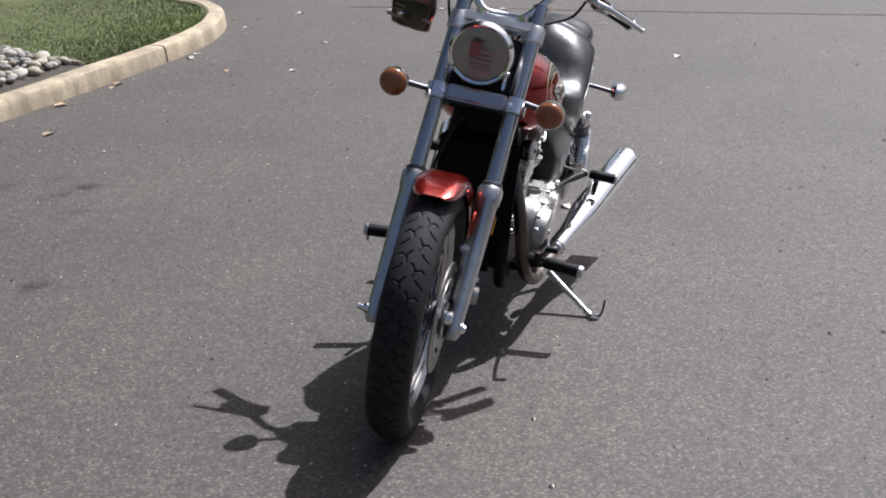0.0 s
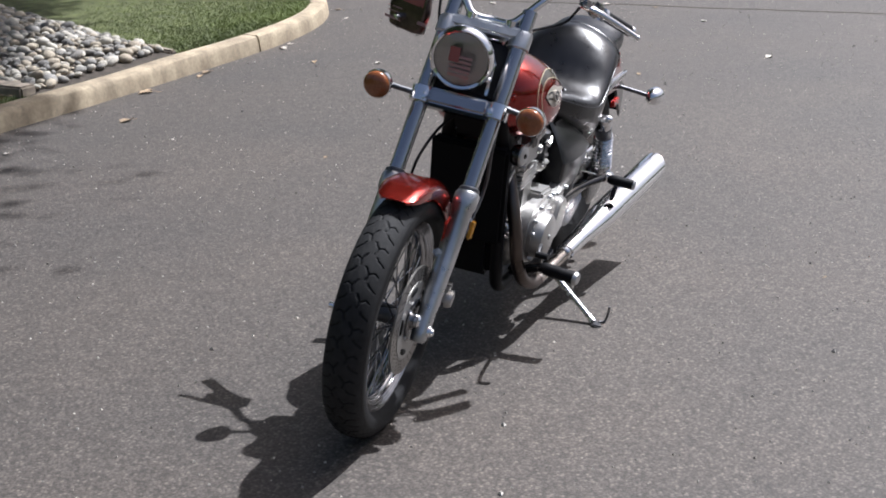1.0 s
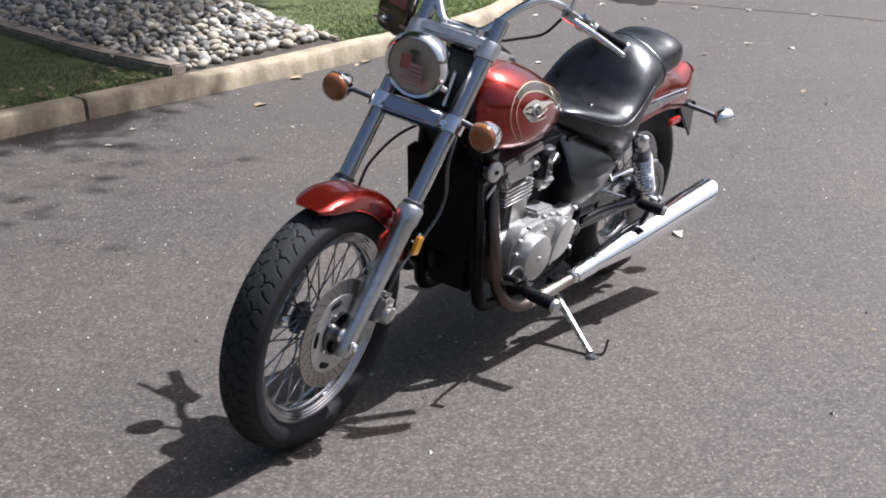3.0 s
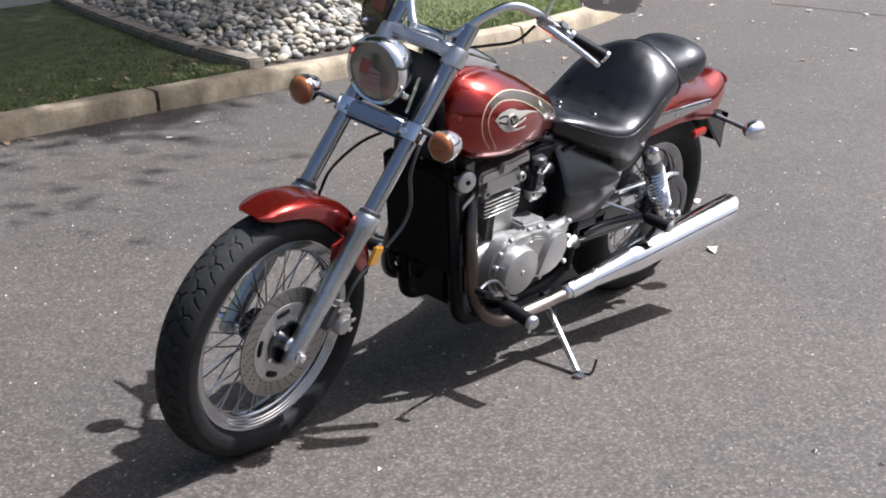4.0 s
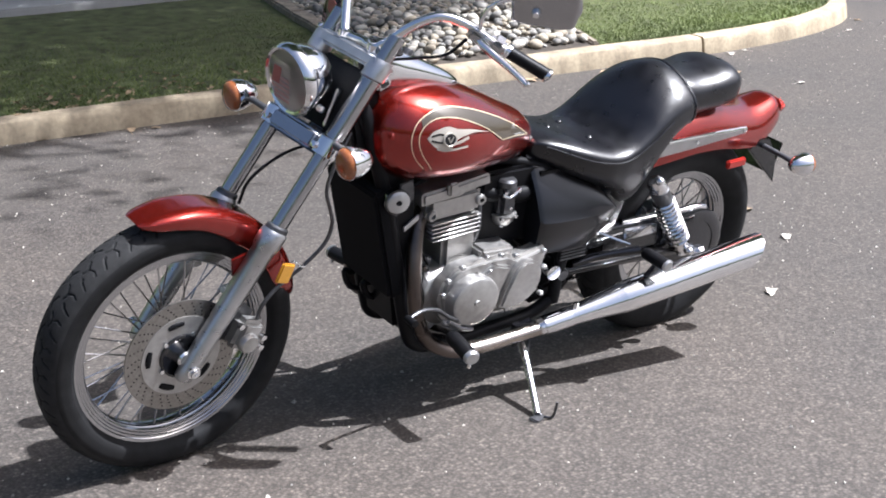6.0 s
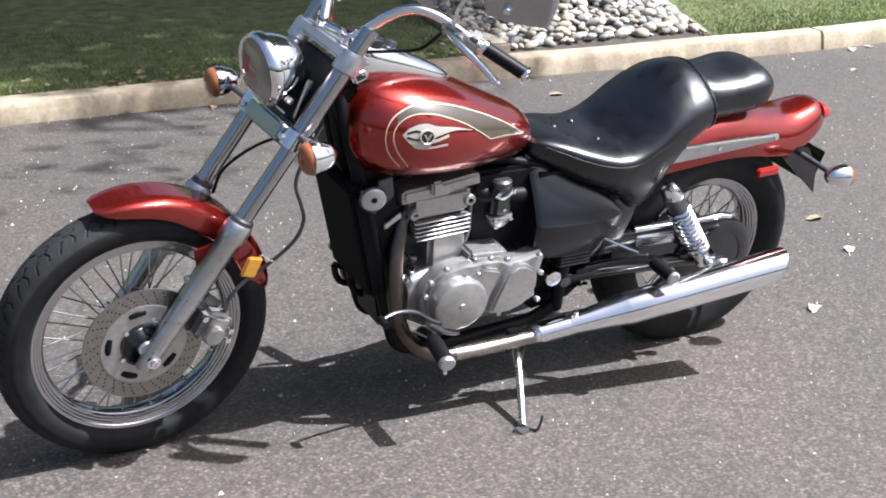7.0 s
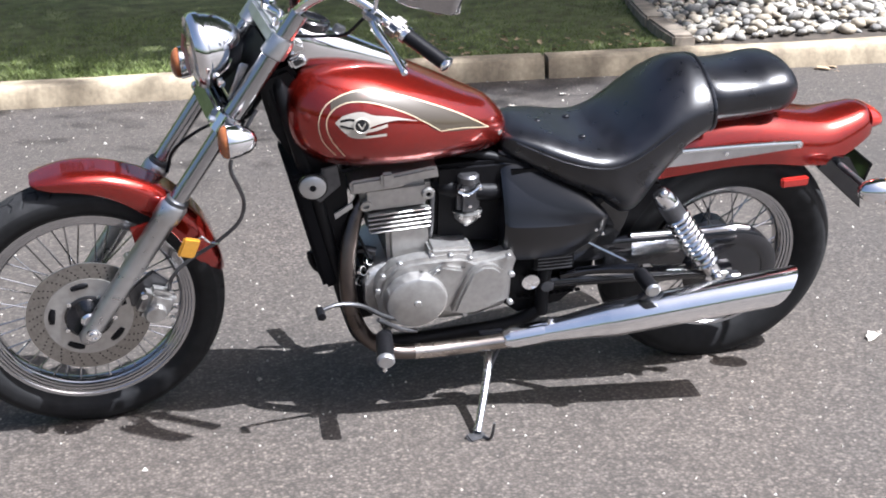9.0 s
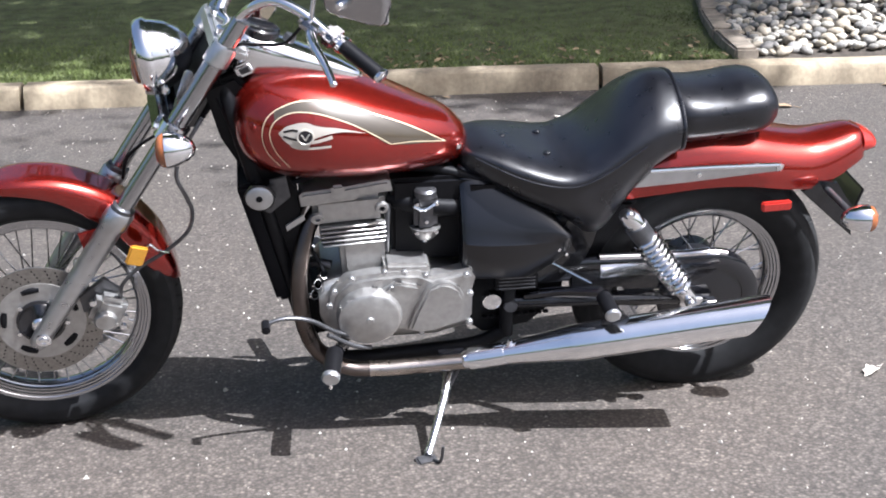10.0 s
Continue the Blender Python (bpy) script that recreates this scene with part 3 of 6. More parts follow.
def true_shape(m, c, size=1.0):
    """The matrix m at c with its turn kept and its stretch taken out."""
    u, _, v = np.linalg.svd(np.array(m.to_3x3()))
    c = Vector(c)
    return Matrix.Translation(m @ c) @ Matrix((u @ v).tolist()).to_4x4() @ Matrix.Scale(size, 4) @ Matrix.Translation(-c)


MIRRORED = Matrix.Diagonal((1, -1, 1, 1))
OTHER = STEER @ MIRRORED @ STEER.inverted()
bike = tagged(empty("motorcycle"), "red and black cruiser motorcycle leaning on its side stand", "motorcycle")


def part(name, bm, mat, parent=None, label="", m=None, sharp=38):
    m = m or BIKE
    bm.transform(m)
    if m.determinant() < 0:
        bmesh.ops.reverse_faces(bm, faces=bm.faces)
    return mesh_object(name, bm, mat, parent or bike, label, sharp)


def fork_at(d, y=0.0, ahead=0.0):
    """A point d metres up the fork from the axle."""
    return FORK_ROOT + FORK * d + Vector((0, y, 0)) - BACK * ahead


def tread(u, v, pitch):
    """True where the tread is cut: zigzag grooves with side branches."""
    cut = np.zeros(u.shape, bool)
    uu = np.mod(u, pitch) / pitch
    segs = []
    for s in (1, -1):
        o = 0.0 if s > 0 else 0.5
        segs += [(0.05 + o, 0.004 * s, 0.30 + o, 0.016 * s), (0.30 + o, 0.016 * s, 0.52 + o, 0.012 * s), (0.30 + o, 0.016 * s, 0.20 + o, 0.030 * s),
                 (0.72 + o, 0.026 * s, 0.88 + o, 0.046 * s), (0.72 + o, 0.026 * s, 0.62 + o, 0.022 * s), (0.20 + o, 0.030 * s, 0.30 + o, 0.041 * s)]
    for a, b, c, d in segs:
        for sh in (-1, 0, 1):
            ax, ay, cx, cy = (a + sh) * pitch, b, (c + sh) * pitch, d
            px, py = uu * pitch - ax, v - ay
            dx, dy = cx - ax, cy - ay
            t = np.clip((px * dx + py * dy) / (dx * dx + dy * dy), 0, 1)
            cut |= np.hypot(px - t * dx, py - t * dy) < 0.0015
    return cut


def tyre(name, centre, r_out, r_mid, half, r_in, half_in, m, pitch_n, label):
    """A tyre with its tread cut into it."""
    n_u = 1100
    ts = np.linspace(-1, 1, 61)
    phi = ts * math.radians(92)
    y = half * np.sin(phi)
    r = r_mid + (r_out - r_mid) * np.cos(phi)
    arc = np.concatenate([[0], np.cumsum(np.hypot(np.diff(y), np.diff(r)))])
    arc -= arc[len(arc) // 2]
    side_y = np.array([half * 0.985, half * 0.93, half * 0.80, half_in])
    side_r = np.array([r_mid - 0.012, r_mid - 0.026, r_in + 0.010, r_in])
    Y = np.concatenate([-side_y[::-1], y, side_y])
    Rr = np.concatenate([side_r[::-1], r, side_r])
    V = np.concatenate([np.full(4, -9.0), arc, np.full(4, 9.0)])
    th = np.arange(n_u) / n_u * 2 * math.pi
    TH, YY = np.meshgrid(th, Y, indexing="ij")
    RR = np.repeat(Rr[None], n_u, 0)
    VV = np.repeat(V[None], n_u, 0)
    circ = 2 * math.pi * r_out
    cut = tread(TH * r_out, VV, circ / pitch_n)
    RR = RR - 0.0045 * cut
    co = np.stack([centre.x + RR * np.cos(TH), centre.y + YY, centre.z + RR * np.sin(TH)], -1).reshape(-1, 3)
    k = len(Y)
    i, j = np.meshgrid(np.arange(n_u), np.arange(k - 1), indexing="ij")
    i2 = (i + 1) % n_u
    quads = np.stack([i * k + j, i * k + j + 1, i2 * k + j + 1, i2 * k + j], -1).reshape(-1, 4)
    me = bpy.data.meshes.new(name)
    me.from_pydata(co.tolist(), [], quads.tolist())
    me.transform(m)
    me.materials.append(RUBBER)
    me.materials.append(DUSTY)
    mid = np.repeat((np.abs(V[:-1] + V[1:]) / 2 < arc[-1] * 0.80)[None], n_u, 0)
    c2 = cut[:, :-1] | cut[:, 1:]
    me.polygons.foreach_set("material_index", (mid & ~c2).astype(np.int32).ravel())
    me.polygons.foreach_set("use_smooth", np.ones(len(quads), bool))
    me.update()
    ob = new(name, me)
    ob.parent = bike
    ob["label"] = label
    return ob


def rim(name, centre, r, half, m, label):
    """A stepped chrome rim."""
    one = [(r - 0.036, 0.0), (r - 0.035, -half * 0.30), (r - 0.031, -half * 0.46), (r - 0.0285, -half * 0.50), (r - 0.0265, -half * 0.66), (r - 0.0225, -half * 0.68), (r - 0.0205, -half * 0.76),
           (r - 0.0155, -half * 0.78), (r - 0.0135, -half * 0.86), (r - 0.0085, -half * 0.88), (r - 0.0065, -half * 0.95), (r + 0.001, -half * 0.97), (r + 0.003, -half), (r + 0.006, -half * 0.98), (r + 0.006, -half * 0.86), (r - 0.004, -half * 0.8), (r - 0.014, -half * 0.4)]
    prof = one + [(q, -h) for q, h in reversed(one[1:])]
    return part(name, lathe(prof, centre, n=96, closed=True), FORKCHROME, None, label, m)


def spokes(parent, centre, r_rim, r_hub, flange, count, m, mat=FORKCHROME):
    """Crossed wire spokes between the hub's two flanges and the rim."""
    for k in range(count):
        a = 2 * math.pi * k / count
        side = -1 if k % 2 else 1
        swing = (0.62 if (k // 2) % 2 else -0.62)
        h = centre + Vector((math.cos(a + swing) * r_hub, side * flange, math.sin(a + swing) * r_hub))
        e = centre + Vector((math.cos(a) * r_rim, side * 0.006, math.sin(a) * r_rim))
        part("spoke", tube([h, h.lerp(e, 0.9), e], [0.0021, 0.0021, 0.0034], 6, 1), mat, parent, m=m)


def front_wheel():
    tyre("front_tyre", AXLE_F, 0.342, 0.303, 0.056, 0.262, 0.034, WHEEL_F, 30, "black grooved tyre, dusty on the tread")
    rm = rim("front_rim", AXLE_F, 0.261, 0.035, WHEEL_F, "chrome spoked wheel rim")
    spokes(rm, AXLE_F, 0.232, 0.036, 0.028, 40, WHEEL_F)
    part("front_hub", lathe([(0.012, -0.055), (0.045, -0.052), (0.045, -0.046), (0.028, -0.040), (0.026, 0.03), (0.040, 0.036), (0.040, 0.044), (0.014, 0.055)], AXLE_F), DARKMETAL, m=WHEEL_F)
    d = part("brake_disc", lathe([(0.106, -0.0025), (0.150, -0.0025), (0.150, 0.0025), (0.106, 0.0025)], AXLE_F + Vector((0, -0.064, 0)), n=96, closed=True), STEEL, label="drilled steel brake disc", m=WHEEL_F)
    bm = bmesh.new()
    for k in range(30):
        for q, rr in enumerate((0.114, 0.123, 0.132, 0.141)):
            a = 2 * math.pi * (k + q * 0.21) / 30 + 0.02 * (k % 3)
            c = AXLE_F + Vector((math.cos(a) * rr, -0.0666, math.sin(a) * rr))
            lathe([(0, 0), (0.0022, 0), (0.0022, 0.0006), (0, 0.0006)], c, n=7, bm=bm)
    part("drill_holes", bm, MATTE, d, m=WHEEL_F)["kind"] = "stuff"
    carrier = part("disc_carrier", lathe([(0.048, 0), (0.107, 0), (0.107, 0.006), (0.048, 0.006)], AXLE_F + Vector((0, -0.062, 0)), n=64, closed=True), ALU, d, m=WHEEL_F)
    for k in range(5):
        a = 2 * math.pi * k / 5 + 0.5
        pts = [AXLE_F + Vector((math.cos(a + t) * 0.089, -0.0625, math.sin(a + t) * 0.089)) for t in (-0.24, -0.09, 0.09, 0.24)]
        part("slot", tube(pts, [0.0085, 0.0105, 0.0105, 0.0085], 10, 2), MATTE, d, m=WHEEL_F)
        b = AXLE_F + Vector((math.cos(a + 0.63) * 0.062, -0.071, math.sin(a + 0.63) * 0.062))
        part("bolt", lathe([(0.0, 0), (0.006, 0), (0.006, 0.004), (0, 0.0045)], b, n=6), CHROME, d, m=WHEEL_F)
    hc = part("hub_cap", lathe([(0.030, -0.004), (0.060, -0.004), (0.059, 0.010), (0.053, 0.012), (0.044, 0.008), (0.020, 0.006), (0.018, -0.004)], AXLE_F + Vector((0, -0.062, 0)), closed=True), GLOSS, m=WHEEL_F)
    part("hub_nut", lathe([(0.0, 0.030), (0.016, 0.030), (0.021, 0.025), (0.022, 0.0), (0.0, 0.0)], AXLE_F + Vector((0, -0.064, 0)), n=24), CHROME, hc, m=WHEEL_F)
    part("axle", lathe([(0, -0.145), (0.009, -0.145), (0.009, 0.118), (0.013, 0.119), (0.013, 0.126), (0.0, 0.128)], FORK_ROOT), CHROME, m=FRONT)


def fork():
    for y in (-FORK_HALF, FORK_HALF):
        a = fork_at(-0.035, y)
        prof = [(0.0, 0), (0.015, 0.0), (0.021, 0.008), (0.022, 0.03), (0.0235, 0.10), (0.0265, 0.24), (0.0275, 0.380), (0.032, 0.390), (0.0325, 0.428), (0.028, 0.436), (0.021, 0.438)]
        s = part("fork_slider", lathe(prof, a, FORK, 32), POLISHED, label="brushed aluminium lower fork leg", m=FRONT)
        part("dust_seal", lathe([(0.020, 0.0), (0.028, 0.0), (0.027, 0.014), (0.021, 0.018)], fork_at(0.397, y), FORK, 32), DARKMETAL, s, m=FRONT)
        lug = fork_at(0.215, y * 0.80)
        part("fender_lug", box((0.05, 0.03, 0.022), lug, (0, 31, 0), 0.006), SLIDER, s, m=FRONT)
        part("pinch_bolt", lathe([(0, -0.004), (0.017, -0.004), (0.017, 0.003), (0.012, 0.005), (0.011, 0.011), (0.005, 0.012), (0.004, 0.008), (0, 0.008)], fork_at(0.0, y + math.copysign(0.021, y)), (0, math.copysign(1, y), 0), n=20), CHROME, s, m=FRONT)
        part("fork_tube", lathe([(0.0205, 0.0), (0.0205, 0.62)], fork_at(0.33, y), FORK, 28), FORKCHROME, label="chrome fork tube", m=FRONT)
        part("fork_shroud", lathe([(0.0235, 0.0), (0.0235, 0.19), (0.021, 0.193)], fork_at(0.665, y), FORK, 28), FORKCHROME, label="chrome upper fork cover", m=FRONT)
        part("fork_cap", lathe([(0, 0.026), (0.012, 0.026), (0.015, 0.021), (0.026, 0.019), (0.029, 0.010), (0.029, -0.030), (0.024, -0.034)], fork_at(0.865, y), FORK, 28), POLISHED, label="polished top fork clamp", m=FRONT)
        part("clamp_ring", lathe([(0.026, -0.02), (0.033, -0.018), (0.033, 0.026), (0.026, 0.028)], fork_at(0.635, y), FORK, 28), CHROME, m=FRONT)
        part("clamp_bolt", lathe([(0, 0), (0.009, 0.0), (0.009, 0.012), (0.0, 0.015)], fork_at(0.632, y * 0.9, 0.028), -BACK, n=6), CHROME, m=FRONT)
    part("lower_yoke", box((0.05, 0.19, 0.055), fork_at(0.636), (0, 31.5, 0), 0.01), GLOSS, m=FRONT)
    part("yoke_cover", box((0.034, 0.160, 0.046), fork_at(0.638, 0, 0.020), (0, 31.5, 0), 0.007, seg=3), FORKCHROME, label="chrome cover plate between the forks", m=FRONT)
    part("upper_yoke", box((0.075, 0.20, 0.026), fork_at(0.872, 0, -0.02), (0, 31.5, 0), 0.008), SLIDER, m=FRONT)
    part("yoke_front", box((0.030, 0.215, 0.036), fork_at(0.872, 0, 0.012), (0, 31.5, 0), 0.008, seg=3), SLIDER, m=FRONT)
    part("headlight_bracket", box((0.02, 0.165, 0.17), fork_at(0.755, 0, -0.012), (0, 31.5, 0), 0.006), MATTE, m=FRONT)


def front_fender():
    rows = []
    for i in range(45):
        f = (0, 0.006, 0.015, 0.03, 0.045, 0.065)[i] if i < 6 else 0.065 + 0.935 * (i - 5) / 39
        a = math.radians(106 - 96 * f)
        r = float(np.interp(f, (0, 0.12, 0.28, 0.5, 0.75, 1), (0.372, 0.378, 0.380, 0.377, 0.365, 0.348)))
        w = 0.066 * min(1, 0.80 + 1.2 * f) * (1 - 0.35 * max(0, (f - 0.72) / 0.28) ** 1.5) * float(np.interp(f, (0, 0.012, 0.03, 0.06, 0.10, 0.93, 0.97, 1), (0.62, 0.76, 0.88, 0.96, 1, 1, 0.85, 0.4)))
        drop = 0.068 * min(1, 0.08 + 4.0 * f if f < 0.07 else 0.30 + 1.6 * (f - 0.02)) * (1 - 0.55 * max(0, (f - 0.8) / 0.2))
        rows.append((a, r, w, drop))
    rings = []
    for a, r, w, drop in rows:
        d = Vector((math.cos(a), 0, math.sin(a)))
        prof = []
        for k in range(21):
            t = -1 + 2 * k / 20
            yy = w * math.copysign(min(1, abs(t) * 1.45) ** 0.9, t)
            hh = -drop * max(0, (abs(t) - 0.35) / 0.65) ** 1.7
            prof.append((yy, hh))
        top = [AXLE_F + d * (r + h) + Vector((0, y, 0)) for y, h in prof]
        low = [AXLE_F + d * (r + h - 0.004) + Vector((0, y * 0.955, 0)) for y, h in reversed(prof)]
        rings.append(top + low)
    bm = skin(bmesh.new(), rings)
    bmesh.ops.recalc_face_normals(bm, faces=bm.faces)
    fd = part("front_fender", bm, RED, label="red painted front fender", m=WHEEL_F, sharp=60)
    for s in (-1, 1):
        c = fork_at(0.235, 0.078 * s)
        part("fender_bracket", plate([(c.x - 0.015, c.z + 0.075), (c.x + 0.035, c.z + 0.085), (c.x + 0.032, c.z + 0.02), (c.x - 0.005, c.z + 0.012)], c.y - 0.003, c.y + 0.003, 0.002), RED, fd, m=FRONT)
    part("fender_bolt", lathe([(0, 0), (0.006, 0), (0.005, 0.004), (0, 0.005)], AXLE_F + Vector((math.cos(1.15) * 0.360, -0.03, math.sin(1.15) * 0.360)), (0.3, -0.3, 0.9), n=8), GLOSS, fd, m=WHEEL_F)


def caliper():
    c = Vector((0.135, -0.088, 0.385))
    bm = box((0.075, 0.05, 0.085), c, (0, 25, 0), 0.014)
    lathe([(0, 0.0), (0.026, 0.0), (0.026, 0.012), (0.022, 0.018), (0, 0.018)], c + Vector((-0.008, -0.022, -0.012)), n=28, bm=bm)
    cal = part("brake_caliper", bm, ALU, label="grey cast front brake caliper", m=FRONT)
    for dx, dz in ((-0.03, 0.045), (0.03, -0.04), (0.036, -0.012)):
        part("bolt", lathe([(0, 0), (0.008, 0), (0.008, 0.012), (0, 0.013)], c + Vector((dx, -0.02, dz)), n=8), CHROME, cal, m=FRONT)
    part("caliper_bracket", plate([(0.075, 0.42), (0.135, 0.47), (0.17, 0.43), (0.12, 0.36), (0.08, 0.37)], -0.072, -0.060), DARKMETAL, cal, m=FRONT)
    part("brake_hose", tube([(0.385, -0.085, 0.90), (0.335, -0.10, 0.82), (0.318, -0.105, 0.76), (0.335, -0.107, 0.70), (0.345, -0.107, 0.655), (0.33, -0.105, 0.60), (0.275, -0.10, 0.545), (0.215, -0.097, 0.505), (0.175, -0.095, 0.46), (0.165, -0.09, 0.41)], 0.0048, 8, 5), DARKMETAL, label="black rubber brake hose", m=FRONT)
    part("hose_clip", tube([(0.235, -0.10, 0.555), (0.245, -0.105, 0.575), (0.262, -0.106, 0.555), (0.285, -0.103, 0.545)], 0.003, 6, 4), CHROME, m=FRONT)
    part("fork_reflector", box((0.040, 0.010, 0.056), Vector((0.213, -0.118, 0.556)), (0, 20, 0), 0.004), YELLOW, label="amber side reflector", m=FRONT)
    part("speedo_cable", tube([(0.205, 0.070, 0.665), (0.225, 0.062, 0.735), (0.30, 0.042, 0.800), (0.39, 0.015, 0.830)], 0.004, 8, 5), MATTE, m=FRONT)


def headlight():
    c = Vector((0.285, 0.024, 1.018))
    ax = Vector((-0.985, 0, -0.10)).normalized()
    m = true_shape(FRONT, c, 1.09)
    bucket = [(0.0, -0.094), (0.027, -0.091), (0.050, -0.075), (0.067, -0.048), (0.0745, -0.022), (0.077, -0.008)]
    h = part("headlight", lathe(bucket, c, ax, 48), CHROME, label="round chrome headlight with clear lens", m=m)
    part("trim_ring", lathe([(0.068, 0.012), (0.074, 0.016), (0.080, 0.008), (0.082, -0.006), (0.078, -0.014), (0.072, -0.01)], c, ax, 48, closed=True), CHROME, h, m=m)
    part("lens", lathe([(0, 0.026), (0.03, 0.0245), (0.052, 0.020), (0.070, 0.012), (0.070, 0.008), (0.052, 0.016), (0.03, 0.0205), (0, 0.022)], c, ax, 48), LENS, h, m=m).visible_shadow = False
    part("reflector", lathe([(0.069, 0.006), (0.063, -0.012), (0.045, -0.032), (0.020, -0.046), (0.0, -0.05)], c, ax, 48), REFLECTOR, h, m=m)
    up = Vector((0.10, 0, -0.985)) * -1
    q = c + ax * 0.0285
    # a flag-like reflection, laid on the lens as coloured bars and a patch
    for k in range(5):
        part("reflection_bar", box((0.0015, 0.054, 0.007), q + up * (0.012 - 0.012 * k) + Vector((0, -0.004, 0)), (0, 6, 0), 0.0005, seg=1), DULLRED, h, "flag-like reflection laid on the lens as dull red bars" if k == 0 else "", m=m)
    part("reflection_patch", box((0.0016, 0.026, 0.036), q + up * 0.016 + Vector((0, 0.014, 0)), (0, 6, 0), 0.0005, seg=1), GLASSRED, h, m=m)
    for s in (-1, 1):
        part("headlight_bolt", lathe([(0, 0), (0.009, 0), (0.008, 0.012), (0, 0.014)], c + Vector((0.03, 0.066 * s, -0.045)), (0, s, 0), n=10), CHROME, h, m=m)
        part("headlight_stay", box((0.02, 0.008, 0.09), c + Vector((0.065, 0.070 * s, -0.05)), (0, 20, 0), 0.003), CHROME, h, m=m)


def turn_signal(at, ax, stalk_from, lens_mat, m, label, r=0.0405):
    """A chrome bullet indicator with a coloured lens on a stalk."""
    at, ax = Vector(at), Vector(ax).normalized()
    full, m = m, true_shape(m, at)
    s = part("turn_signal", lathe([(0.0, -0.060), (r * 0.4, -0.055), (r * 0.72, -0.040), (r * 0.94, -0.016), (r, 0.0), (r, 0.006), (r * 0.88, 0.007)], at, ax, 32), CHROME, label=label, m=m)
    part("lens", lathe([(r * 0.93, 0.006), (r * 0.93, 0.012), (r * 0.82, 0.020), (r * 0.5, 0.027), (0.0, 0.029)], at, ax, 32), lens_mat, s, m=m)
    part("stalk", tube([stalk_from, Vector(stalk_from).lerp(at - ax * 0.02, 0.5), at - ax * 0.022], [0.009, 0.008, 0.010], 12, 1), DARKMETAL, s, m=full)


def both_bars(pts, radius, name, mat, label="", seg=14, n=6):
    """A piece on the left bar and its twin on the other side."""
    part(name, tube(pts, radius, seg, n), mat, label=label)
    part(name, tube([OTHER @ Vector(p) for p in pts], radius, seg, n), mat, label=label)


def handlebar():
    left = [Vector(p) for p in ((0.458, -0.055, 1.10), (0.478, -0.085, 1.125), (0.515, -0.125, 1.175), (0.560, -0.155, 1.200), (0.610, -0.185, 1.185), (0.655, -0.215, 1.150), (0.690, -0.243, 1.125), (0.757, -0.308, 1.078))]
    mid = STEER @ Vector((0.463, 0, 1.10))
    right = [OTHER @ p for p in left]
    part("handlebar", tube(list(reversed(left)) + [mid] + right, 0.0115, 14, 6), CHROME, label="chrome buckhorn handlebar")
    for s in (0, 1):
        f = (lambda p: OTHER @ Vector(p)) if s else (lambda p: Vector(p))
        d = (f(left[-1]) - f(left[-2])).normalized()
        a, b = f(left[-2]), f(left[-1])
        part("riser", tube([f((0.447, -0.06, 1.055)), f((0.452, -0.06, 1.08)), f((0.457, -0.06, 1.108))], [0.017, 0.016, 0.018], 14, 2), CHROME)
        g = part("grip", tube([a, a.lerp(b, 0.5), b], [0.0165, 0.0165, 0.0165], 18, 4), MATTE, label="black rubber hand grip with chrome end")
        part("grip_end", lathe([(0.0165, 0), (0.018, 0.002), (0.018, 0.008), (0.010, 0.012), (0, 0.012)], b, d, 20), CHROME, g)
        part("switch_housing", box((0.040, 0.046, 0.042), a - d * 0.028, (20, 30, -40 if not s else 40), 0.010), FORKCHROME, label="grey switch housing")
        part("grip_collar", lathe([(0.012, 0), (0.020, 0), (0.020, 0.010), (0.012, 0.010)], a - d * 0.004, d, 20), CHROME)
        per = a - d * 0.075
        part("lever_perch", box((0.05, 0.034, 0.026), per + Vector((-0.012, -0.012 * (1 - 2 * s), 0.0)), (10, 30, -35 if not s else 35), 0.008), FORKCHROME)
        out = f((0.663, -0.354, 1.082))
        lv = [per + Vector((-0.015, 0, -0.002)), f((0.632, -0.255, 1.135)), f((0.652, -0.312, 1.105)), out]
        part("lever", tube(lv, [0.011, 0.010, 0.0085, 0.0075], 12, 5), CHROME, label="polished metal hand lever")
        part("lever_ball", lathe([(0, -0.008), (0.006, -0.006), (0.0085, 0), (0.006, 0.006), (0, 0.008)], out, d, 12), CHROME)
    # the left mirror stands up from its perch, the other one hangs turned inwards
    part("mirror_stem", tube([(0.632, -0.205, 1.165), (0.640, -0.215, 1.225), (0.665, -0.255, 1.262), (0.70, -0.305, 1.262)], 0.005, 10, 5), CHROME)
    mirror_head(Vector((0.712, -0.330, 1.268)), (4, -6, 50))
    part("mirror_stem", tube([OTHER @ Vector((0.632, -0.205, 1.165)), (0.580, 0.30, 1.16), (0.575, 0.28, 1.12), (0.570, 0.24, 1.085)], 0.005, 10, 5), CHROME)
    mirror_head(Vector((0.545, 0.258, 1.055)), (4, 4, -20), CARD, 1.5, 0.88, True)


